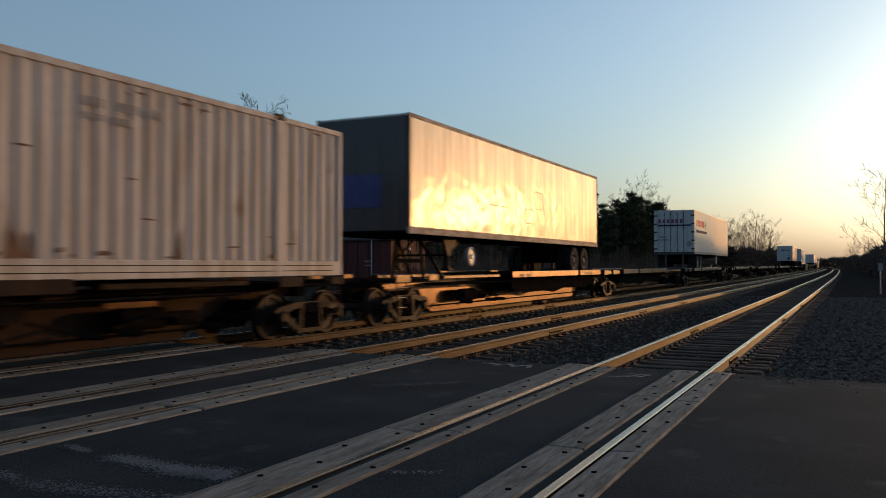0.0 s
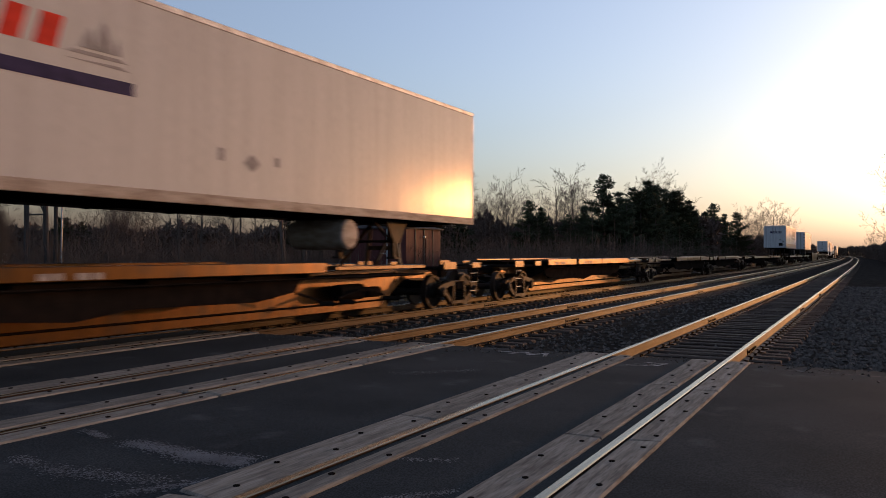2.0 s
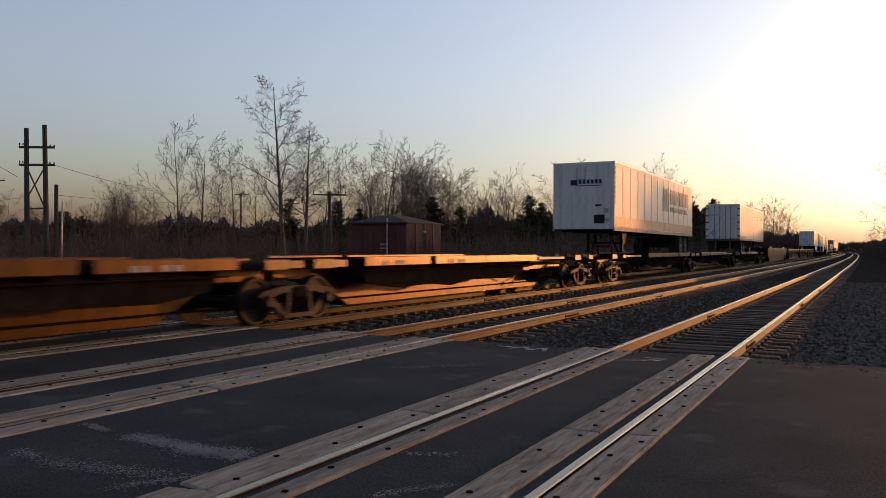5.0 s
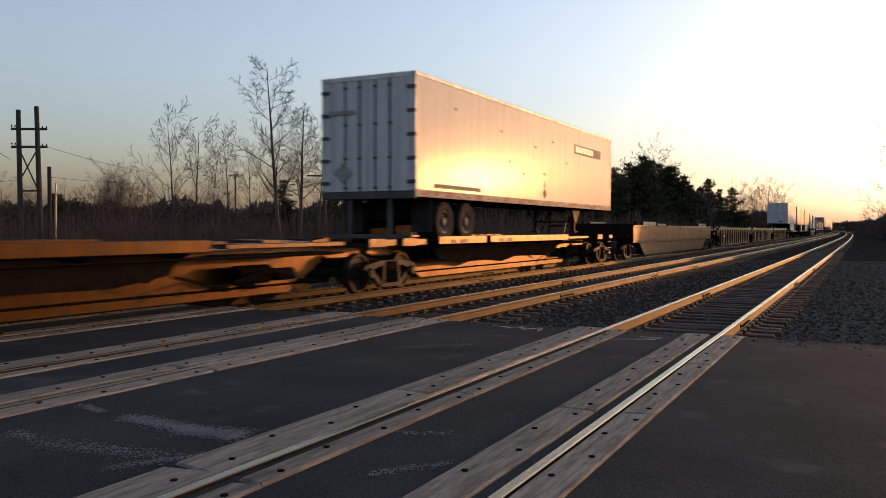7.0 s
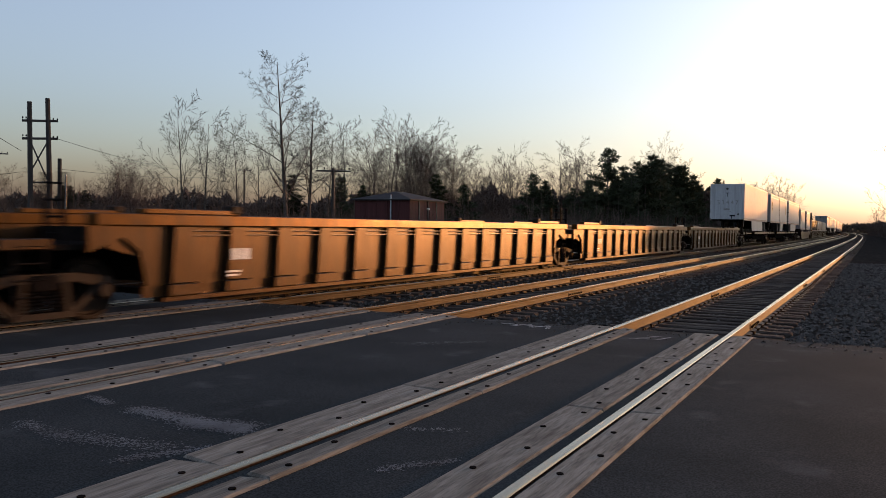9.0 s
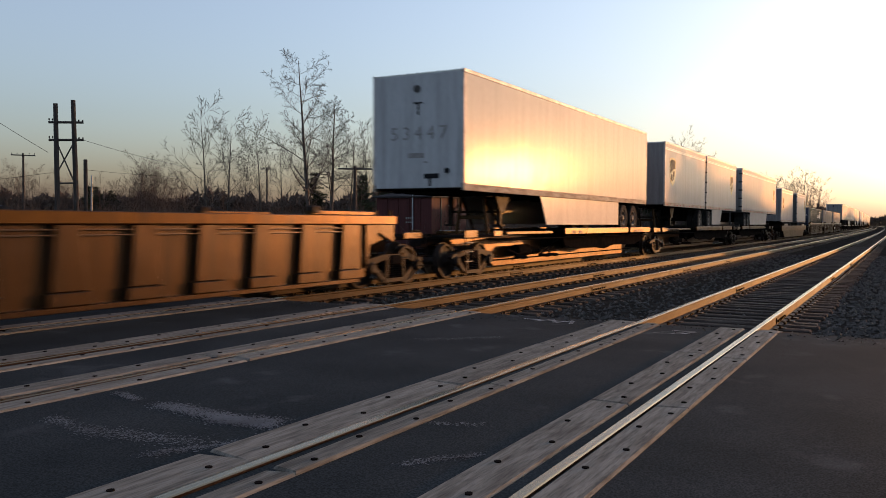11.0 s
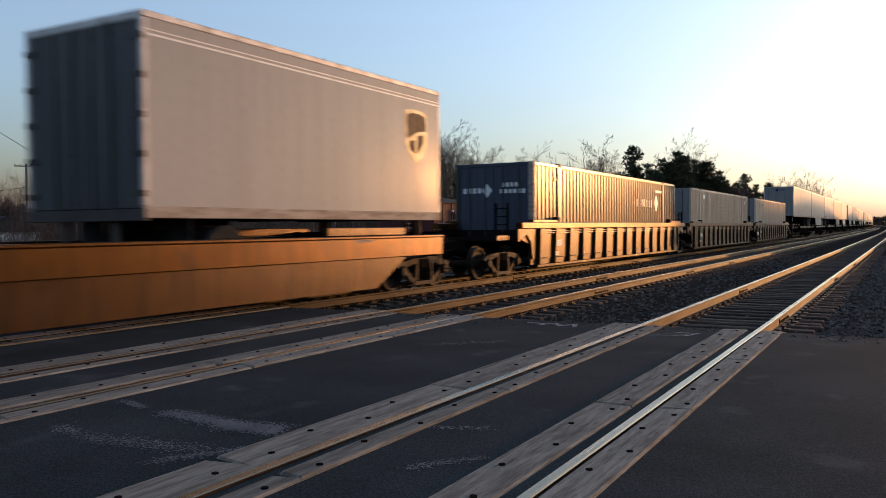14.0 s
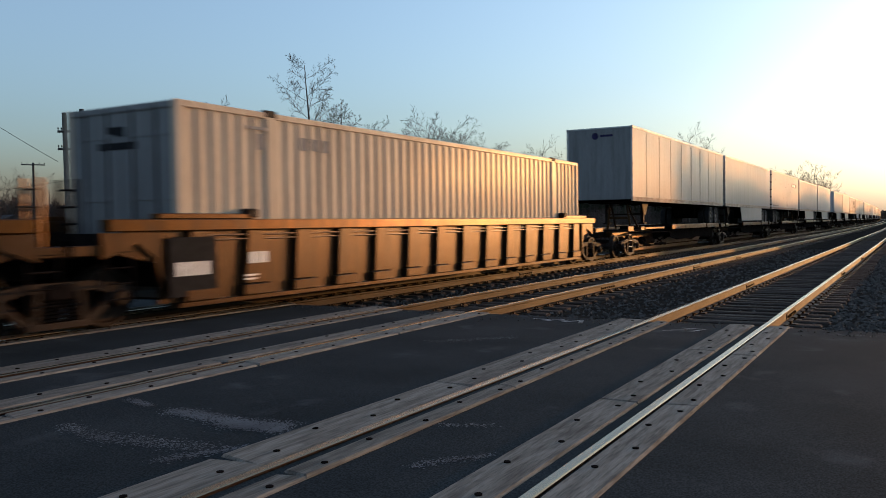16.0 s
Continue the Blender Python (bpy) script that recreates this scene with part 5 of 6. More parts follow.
def build_road_marks():
    """Sprayed survey marks on the asphalt."""
    bm = bmesh.new()

    def stroke(pts, w=0.03):
        for p, q in zip(pts, pts[1:]):
            d = Vector((q[0] - p[0], q[1] - p[1]))
            nrm = Vector((-d.y, d.x)).normalized() * w
            bm.faces.new([bm.verts.new((c[0], c[1], -0.0175)) for c in ((p[0] + nrm.x, p[1] + nrm.y), (p[0] - nrm.x, p[1] - nrm.y), (q[0] - nrm.x, q[1] - nrm.y), (q[0] + nrm.x, q[1] + nrm.y))])
    stroke([(-4.75, 10.75), (-4.2, 10.72)])
    stroke([(-4.5, 10.55), (-4.35, 10.85), (-4.2, 10.55), (-4.05, 10.85), (-3.95, 10.5)])
    stroke([(-2.75, 10.2), (-2.4, 10.3), (-2.3, 10.55), (-2.6, 10.55)], 0.02)
    stroke([(-2.68, 10.35), (-2.42, 10.42)], 0.02)
    ob = new("survey_mark", to_mesh("survey_mark", bm, material("faded_white_spray", (0.30, 0.30, 0.30), (0.06, 0.06, 0.06), rough=0.8, scale=9, fine=60, spread=(0.4, 0.6))))
    tagged(ob, "faded white sprayed survey marks on the asphalt", "road marking", kind="structure")


def scatter_stones():
    rng = random.Random(5)
    verts, faces = [], []

    def stone(x, y, z, r):
        k = len(verts)
        sx, sy, sz = (rng.uniform(0.6, 1.2) for _ in range(3))
        for d in ((1, 0, 0), (-1, 0, 0), (0, 1, 0), (0, -1, 0), (0, 0, 1), (0, 0, -1)):
            verts.append((x + r * (d[0] * sx + rng.uniform(-0.35, 0.35)), y + r * (d[1] * sy + rng.uniform(-0.35, 0.35)), z + r * 0.8 * (d[2] * sz + rng.uniform(-0.3, 0.3))))
        for a, b, c in ((0, 2, 4), (2, 1, 4), (1, 3, 4), (3, 0, 4), (2, 0, 5), (1, 2, 5), (3, 1, 5), (0, 3, 5)):
            faces.append((k + a, k + b, k + c))
    def drop(x):
        return -0.235 - (min(0.5, (x - 1.5) * 0.12) if x > 1.5 else 0)
    for _ in range(26000):
        y = 11.15 + 34 * rng.random() ** 1.7
        x = rng.uniform(-13.5, 3.0 + 0.12 * y)
        if rng.random() < 0.35:
            x = rng.uniform(-1.4, 3.0 + 0.12 * y)
        stone(x, y, drop(x) + 0.012, rng.uniform(0.022, 0.045) * (1 + 0.012 * y))
    for _ in range(700):        # strays on the asphalt edge
        stone(rng.uniform(-13, 6), ROAD_EDGE - abs(rng.gauss(0, 0.35)), -0.015, rng.uniform(0.008, 0.02))
    me = bpy.data.meshes.new("ballast_stones")
    me.from_pydata(verts, [], faces)
    me.materials.append(STONE)
    tagged(new("ballast_stones", me), "loose grey crushed ballast stones", "gravel", kind="stuff")


def build_stains():
    """Pale chalky residue scattered on the asphalt in streaks."""
    rng = random.Random(61)
    verts, faces = [], []
    for x0, y0, x1, y1, wide, n in ((-4.85, 4.28, -3.7, 4.18, 0.10, 1500), (-4.2, 4.15, -3.75, 4.3, 0.12, 700), (-5.5, 4.4, -5.15, 4.3, 0.05, 160), (-4.7, 3.5, -3.85, 3.65, 0.12, 320),
                                    (-5.2, 3.6, -4.6, 3.5, 0.08, 160), (-3.9, 3.3, -3.6, 3.8, 0.07, 200), (-2.85, 4.8, -2.5, 4.95, 0.05, 60), (-4.9, 8.2, -4.2, 8.9, 0.12, 160), (0.6, 3.5, 2.2, 4.6, 0.5, 120),
                                    (-2.5, 3.9, -2.2, 4.3, 0.06, 120), (-0.9, 10.7, 1.8, 10.5, 0.1, 260)):
        for _ in range(n * 3):
            u = rng.random()
            x, y = x0 + (x1 - x0) * u + rng.gauss(0, wide * 0.5), y0 + (y1 - y0) * u + rng.gauss(0, wide * 0.55)
            r = rng.uniform(0.002, 0.008) * (1.6 if rng.random() < 0.1 else 1.0)
            k = len(verts)
            z = -0.0195 + rng.uniform(0, 0.005)
            for i in range(5):
                a = i * 1.2566 + rng.uniform(-0.3, 0.3)
                verts.append((x + r * math.cos(a) * rng.uniform(0.6, 1.5), y + r * math.sin(a) * rng.uniform(0.6, 1.2), z))
            faces.append(tuple(range(k, k + 5)))
    me = bpy.data.meshes.new("chalky_stain")
    me.from_pydata(verts, [], faces)
    me.materials.append(material("chalky_residue", (0.135, 0.14, 0.15), (0.08, 0.083, 0.09), rough=0.9, scale=3, fine=40))
    tagged(new("chalky_stain", me), "pale chalky streaks on the dark asphalt", "stain", kind="stuff")


build_tracks()
build_crossing()
build_stains()
build_road_marks()
scatter_stones()


# ------------------------------------------------------------------ trees and scrub
def polar(az, d, z=0.0):
    return Vector((-d * math.sin(radians(az)), d * math.cos(radians(az)), z))


class Sticks:
    """Tapered sticks gathered into one mesh."""

    def __init__(self):
        self.v, self.f = [], []

    def stick(self, p, q, r0, r1, n):
        d = (q - p)
        if d.length < 1e-5:
            return
        d.normalize()
        a = d.orthogonal().normalized()
        b = d.cross(a)
        k = len(self.v)
        for c, r in ((p, r0), (q, r1)):
            for i in range(n):
                w = 2 * math.pi * i / n
                self.v.append(c + a * (r * math.cos(w)) + b * (r * math.sin(w)))
        for i in range(n):
            j = (i + 1) % n
            self.f.append((k + i, k + j, k + n + j, k + n + i))

    def tri(self, a, b, c):
        k = len(self.v)
        self.v += [a, b, c]
        self.f.append((k, k + 1, k + 2))

    def mesh(self, name, mat):
        me = bpy.data.meshes.new(name)
        me.from_pydata([tuple(v) for v in self.v], [], self.f)
        me.materials.append(mat)
        return me


def grow(rng, trunk, crown, p, d, length, r, level, top, clear=0.3, thick=1.0, fan=1.0):
    """A limb that tapers evenly and bears slimmer limbs in turn, spaced along it and turned round it."""
    steps = (10, 5, 3, 1)[level]
    seg = length / steps
    sides = (6, 4, 3, 3)[level]
    out = trunk if level == 0 else crown
    kids = ((24, 11, 7, 0) if fan == 1.0 else (15, 9, 5, 0))[level]
    lo = clear if level == 0 else 0.14
    marks_at = [lo + (0.985 - lo) * (i + rng.uniform(0.1, 0.9)) / kids for i in range(kids)]
    pos = p.copy()
    dirn = d.normalized()
    turn = rng.uniform(0, 6.28)
    k = 0
    for i in range(steps):
        wob = (0.025, 0.055, 0.07, 0.05)[level]
        dirn = (dirn + Vector((rng.gauss(0, wob), rng.gauss(0, wob), rng.gauss(0, wob) + (0.02, 0.045, 0.03, 0.0)[level]))).normalized()
        q = pos + dirn * seg
        f0, f1 = i / steps, (i + 1) / steps
        ra, rb = r * (1 - 0.9 * f0), r * (1 - 0.9 * f1)
        out.stick(pos, q, max(ra, 0.005 * thick), max(rb, 0.004 * thick), sides)
        while k < kids and marks_at[k] <= f1:
            f = marks_at[k]
            turn += 2.4 + rng.uniform(-0.5, 0.5)
            side = dirn.orthogonal().normalized()
            side.rotate(Matrix.Rotation(turn, 3, dirn))
            ang = radians((rng.uniform(48, 74) if level == 0 else rng.uniform(34, 62)) * fan)
            nd = dirn * math.cos(ang) + side * math.sin(ang)
            ln = length * ((0.44, 0.44, 0.6)[level]) * ((1.12 - f * 0.82) if fan == 1.0 else (1.05 - f * 0.55)) * rng.uniform(0.65, 1.2)
            grow(rng, trunk, crown, pos.lerp(q, (f - f0) * steps), nd, ln, max(0.006 * thick, ra * (0.40, 0.45, 0.5)[level]), level + 1, top, clear, thick, fan)
            k += 1
        pos = q


def tree_mesh(seed, h, bark, clear=0.3, lean=0.03, r=None, thick=1.0, extra=0, fan=1.0):
    rng = random.Random(seed)
    t, c = Sticks(), Sticks()
    grow(rng, t, c, Vector((0, 0, -0.3)), Vector((rng.uniform(-lean, lean), rng.uniform(-lean, lean), 1)), h + 0.3, r or h * 0.011, 0, h, clear, thick, fan)
    for k in range(extra):
        grow(rng, t, c, Vector((rng.uniform(-0.5, 0.5), rng.uniform(-0.5, 0.5), -0.3)), Vector((rng.uniform(-0.3, 0.3), rng.uniform(-0.3, 0.3), 1)), h * rng.uniform(0.75, 0.97), (r or h * 0.011) * 0.8, 0, h, clear, thick, fan)
    return t.mesh("trunk", bark), c.mesh("crown", bark)


def pine_mesh(seed, h):
    rng = random.Random(seed)
    t, c = Sticks(), Sticks()
    t.stick(Vector((0, 0, -0.3)), Vector((0.1, 0, h * 0.98)), h * 0.016, 0.03, 7)
    z = h * 0.10
    while z < h * 0.99:
        u = z / h
        reach = h * (0.36 * (1 - u) ** 0.75 + 0.035) * rng.uniform(0.7, 1.2)
        for k in range(rng.randint(4, 6)):
            an = rng.uniform(0, 2 * math.pi)
            ln = reach * rng.uniform(0.6, 1.1)
            a = Vector((0.1 * u, 0, z))
            b = a + Vector((ln * math.cos(an), ln * math.sin(an), ln * rng.uniform(0.1, 0.45)))
            t.stick(a, b, 0.035, 0.012, 3)
            m = max(2, int(ln / 0.28))
            for i in range(m):
                g = a.lerp(b, 0.25 + 0.78 * i / m)
                for _ in range(11):
                    o = g + Vector((rng.gauss(0, 0.15), rng.gauss(0, 0.15), rng.gauss(0.04, 0.10)))
                    e = Vector((rng.gauss(0, 1), rng.gauss(0, 1), rng.gauss(0.3, 0.6))).normalized() * rng.uniform(0.28, 0.6)
                    s = e.orthogonal().normalized() * rng.uniform(0.04, 0.085)
                    c.tri(o - s, o + s, o + e)
        z += h * rng.uniform(0.035, 0.06)
    return t.mesh("trunk", BARK), c.mesh("crown", NEEDLES)


def plant(name, label, category, meshes, at, scale, turn, group):
    th = thing(name, label, category, group)
    th.location, th.rotation_euler = at, (0, 0, turn)
    th.scale = (scale, scale, scale)
    for nm, me in zip(("trunk", "crown"), meshes):
        ob = new(nm, me)
        ob.parent = th


def ground_z(x):
    return -0.235 - (min(0.7, (-14 - x) * 0.12) if x < -14 else 0) - (min(0.5, (x - 1.5) * 0.12) if x > 1.5 else 0)


def build_trees():
    rng = random.Random(77)
    # hero trees: bearing to the left of the track, distance, height
    for seed, az, d, h, clear in ((101, 38.6, 66, 15.2, 0.24), (102, 37.3, 68, 12.0, 0.33)):
        p = polar(az, d)
        p.z = ground_z(p.x)
        plant("bare_tree", "tall leafless pale-barked tree beside the line", "tree", tree_mesh(seed, h, BARK, clear, r=0.21, thick=2.0), p, 1.0, rng.uniform(0, 6.3), "leafless trees")
    kinds = [tree_mesh(200 + k, 10.0, BARK, 0.22, thick=1.9, fan=0.8) for k in range(4)]
    bushy = [tree_mesh(220 + k, 10.0, TWIG, 0.2, thick=1.7, extra=2, fan=0.8) for k in range(4)]
    for az, d, h, k in ((45.5, 75, 12.3, 0), (44.2, 80, 11.9, 1), (41.9, 70, 9.9, 2), (40.6, 72, 8.6, 3), (43.2, 84, 9.5, 2), (36.1, 70, 10.2, 3), (34.6, 90, 12.5, 0)):
        p = polar(az, d)
        p.z = ground_z(p.x)
        plant("bare_tree", "slender leafless tree with fine upright branches", "tree", kinds[k], p, h / 10.3, rng.uniform(0, 6.3), "leafless trees")
    for az, d, h, k in ((31.8, 85, 12.8, 0), (30.6, 90, 12.0, 1), (29.3, 95, 12.9, 2), (28.0, 96, 12.4, 3), (27.2, 97, 11.6, 1), (25.9, 100, 9.6, 0), (32.6, 88, 11.0, 3), (31.2, 92, 12.0, 2), (30.0, 94, 12.2, 0), (28.7, 98, 12.0, 1), (33.2, 92, 9.5, 1), (26.6, 100, 10.8, 2), (23.8, 112, 10.8, 1), (19.0, 122, 12.2, 3), (48.9, 102, 9.0, 3), (49.2, 106, 8.8, 0),
                        (24.8, 110, 10.4, 2), (23.0, 110, 11.9, 0), (21.9, 112, 10.6, 3), (19.8, 120, 13.1, 1), (18.4, 120, 13.4, 2), (12.8, 130, 14.7, 0), (12.0, 130, 13.0, 3), (13.4, 132, 13.6, 1),
                        (5.6, 190, 13.0, 1), (7.4, 190, 11.8, 0), (6.4, 195, 12.4, 3), (4.8, 200, 11.2, 2),
                        (49.8, 100, 9.2, 2), (48.3, 104, 8.8, 1), (47.4, 108, 8.4, 0), (50.7, 110, 8.3, 3), (55.7, 120, 8.7, 1), (54.4, 122, 8.2, 2), (57.2, 118, 9.0, 0), (58.6, 119, 8.8, 3), (52.0, 118, 7.6, 0)):
        p = polar(az, d)
        p.z = ground_z(p.x)
        plant("bare_tree", "leafless brown tree in the wood behind the line", "tree", bushy[k], p, h / 10.1, rng.uniform(0, 6.3), "leafless trees")
    pines = [pine_mesh(300 + k, 10.0) for k in range(4)]
    for az, d, h, k in ((16.6, 105, 12.2, 0), (15.6, 106, 10.0, 1), (14.5, 108, 11.0, 2), (13.2, 110, 11.2, 3), (12.0, 112, 10.6, 0), (11.0, 115, 9.4, 1), (14.0, 104, 10.0, 3), (15.0, 102, 9.2, 2),
                        (8.6, 150, 9.4, 2), (9.8, 150, 9.6, 3), (7.9, 152, 9.6, 0), (10.4, 140, 8.8, 1), (13.7, 109, 11.6, 1), (12.6, 111, 11.0, 2), (11.6, 113, 10.6, 3), (13.1, 106, 9.8, 0), (16.0, 107, 8.8, 3), (9.4, 128, 9.8, 0), (10.6, 124, 8.8, 2), (21.7, 100, 8.7, 0), (20.9, 100, 7.8, 1), (28.3, 85, 7.7, 2), (35.1, 80, 6.8, 3),
                        (26.4, 90, 6.8, 0), (38.3, 95, 7.8, 1), (17.9, 100, 8.0, 3), (19.0, 101, 7.2, 2), (52.5, 120, 6.8, 1), (51.5, 120, 6.5, 2), (52.9, 122, 7.0, 0), (33.6, 84, 6.2, 1)):
        p = polar(az, d)
        p.z = ground_z(p.x)
        plant("pine_tree", "dark green pine with ragged boughs", "tree", pines[k], p, h / 10.0, rng.uniform(0, 6.3), "pines")
    # beside the line, on the other hand
    for az, d, h, k in ((-1.8, 85, 10.6, 1), (-3.4, 92, 11.0, 0), (-0.2, 330, 9.5, 1), (0.1, 380, 9.5, 3), (-0.7, 210, 7.6, 0), (-1.0, 270, 8.5, 2), (-1.3, 150, 6.0, 0), (-3.0, 170, 8.8, 2), (-1.6, 240, 8.0, 3), (-2.4, 200, 9.0, 0), (-8.8, 84, 11.0, 1), (-8.4, 96, 10.5, 2), (-7.6, 110, 11.5, 3), (-7.0, 125, 11.0, 0), (-6.4, 145, 11.5, 1)):
        p = polar(az, d)
        p.z = ground_z(p.x)
        plant("bare_tree", "leafless tree on the far verge of the line", "tree", kinds[k], p, h / 10.0, rng.uniform(0, 6.3), "leafless trees")


def build_scrub():
    rng = random.Random(31)
    s = Sticks()
    for _ in range(5200):
        az = rng.uniform(4.5, 62)
        d = rng.uniform(52, 98) * (1.0 + max(0, 22 - az) * 0.02)
        p = polar(az, d)
        if p.x > -15.5 + bend(p.y):
            continue
        p.z = ground_z(p.x) - 0.1
        h = rng.uniform(1.6, 4.2) * (1.25 if rng.random() < 0.12 else 0.9)
        top = p + Vector((rng.gauss(0, 0.25), rng.gauss(0, 0.25), h))
        s.stick(p, top, 0.024, 0.008, 3)
        for _ in range(5):
            a = p.lerp(top, rng.uniform(0.25, 0.9))
            s.stick(a, a + Vector((rng.gauss(0, 0.45), rng.gauss(0, 0.45), rng.uniform(0.3, 0.9))), 0.014, 0.006, 3)
    tagged(new("brushwood", s.mesh("brushwood", TWIG)), "dense leafless brown brushwood beside the line", "bushes", kind="stuff")
    # the thick of the wood behind
    s = Sticks()

    def bank(az0, az1, d0, d1, h, n, size):
        for _ in range(n):
            u = rng.random()
            az, d = az0 + (az1 - az0) * u, d0 + (d1 - d0) * u + rng.uniform(0, 8)
            p = polar(az, d)
            hh = h * (0.8 + 0.28 * noise.noise(Vector((az * 0.55, d * 0.02, 3.1))) + 0.14 * noise.noise(Vector((az * 2.3, 0, 7))))
            p.z = ground_z(p.x) + hh * (1 - rng.random() ** 1.6) * rng.uniform(0.75, 1.0)
            e = Vector((rng.gauss(0, 0.5), rng.gauss(0, 0.5), rng.gauss(0.5, 0.8))).normalized() * size * rng.uniform(0.6, 1.5)
            w = e.orthogonal().normalized()
            w.rotate(Matrix.Rotation(rng.uniform(0, 6.28), 3, e.normalized()))
            w *= size * rng.uniform(0.12, 0.4)
            s.tri(p - w, p + w, p + e)
    bank(63, 24, 128, 112, 7.2, 30000, 0.7)
    bank(26, 9, 118, 118, 8.2, 19000, 0.8)
    bank(12, 3.6, 125, 260, 8.0, 12000, 0.9)
    bank(4.8, 3.1, 240, 560, 9.0, 9000, 1.3)
    bank(2.6, -4.0, 900, 900, 10, 6000, 2.2)
    bank(-1.9, -0.15, 120, 420, 5.6, 9000, 0.8)
    bank(0.4, -1.5, 420, 150, 6.0, 10000, 0.8)
    bank(-14, -1.9, 90, 125, 4.0, 9000, 0.7)
    bank(-8.6, -3.0, 82, 330, 10.5, 24000, 0.9)      # the wood on the sunny side of the line
    tagged(new("far_woods", s.mesh("far_woods", TWIG)), "dark dense leafless woods behind the scrub", "woods", kind="stuff")
    s = Sticks()
    for _ in range(9000):
        if rng.random() < 0.6:
            x, y = rng.uniform(-34, -14.2), rng.uniform(11.5, 75)
        else:
            x, y = rng.uniform(4.5, 12), rng.uniform(16, 110)
        p = Vector((x + bend(y), y, ground_z(x) - 0.03))
        for _ in range(3):
            q = p + Vector((rng.gauss(0, 0.12), rng.gauss(0, 0.12), rng.uniform(0.12, 0.5)))
            w = Vector((rng.gauss(0, 1), rng.gauss(0, 1), 0)).normalized() * 0.012
            s.tri(p - w, p + w, q)
    tagged(new("dry_grass", s.mesh("dry_grass", DRYGRASS)), "tufts of dead brown grass beside the trackbed", "grass", kind="stuff")


# ------------------------------------------------------------------ poles, shed and house
def wire(name, a, b, sag, label):
    bm = bmesh.new()
    n = 14
    pts = [Vector(a).lerp(Vector(b), i / n) - Vector((0, 0, 4 * sag * (i / n) * (1 - i / n))) for i in range(n + 1)]
    for p, q in zip(pts, pts[1:]):
        tube(bm, p, q, 0.016, n=4, caps=False)
    tagged(new(name, to_mesh(name, bm, BLACKIRON)), label, "cable")


def insulators(bm, base, axis, offsets):
    for o in offsets:
        p = Vector(base) + Vector(axis) * o
        tube(bm, p, p + Vector((0, 0, 0.1)), 0.015, n=5)
        tube(bm, p + Vector((0, 0, 0.1)), p + Vector((0, 0, 0.22)), 0.05, 0.035, n=8)


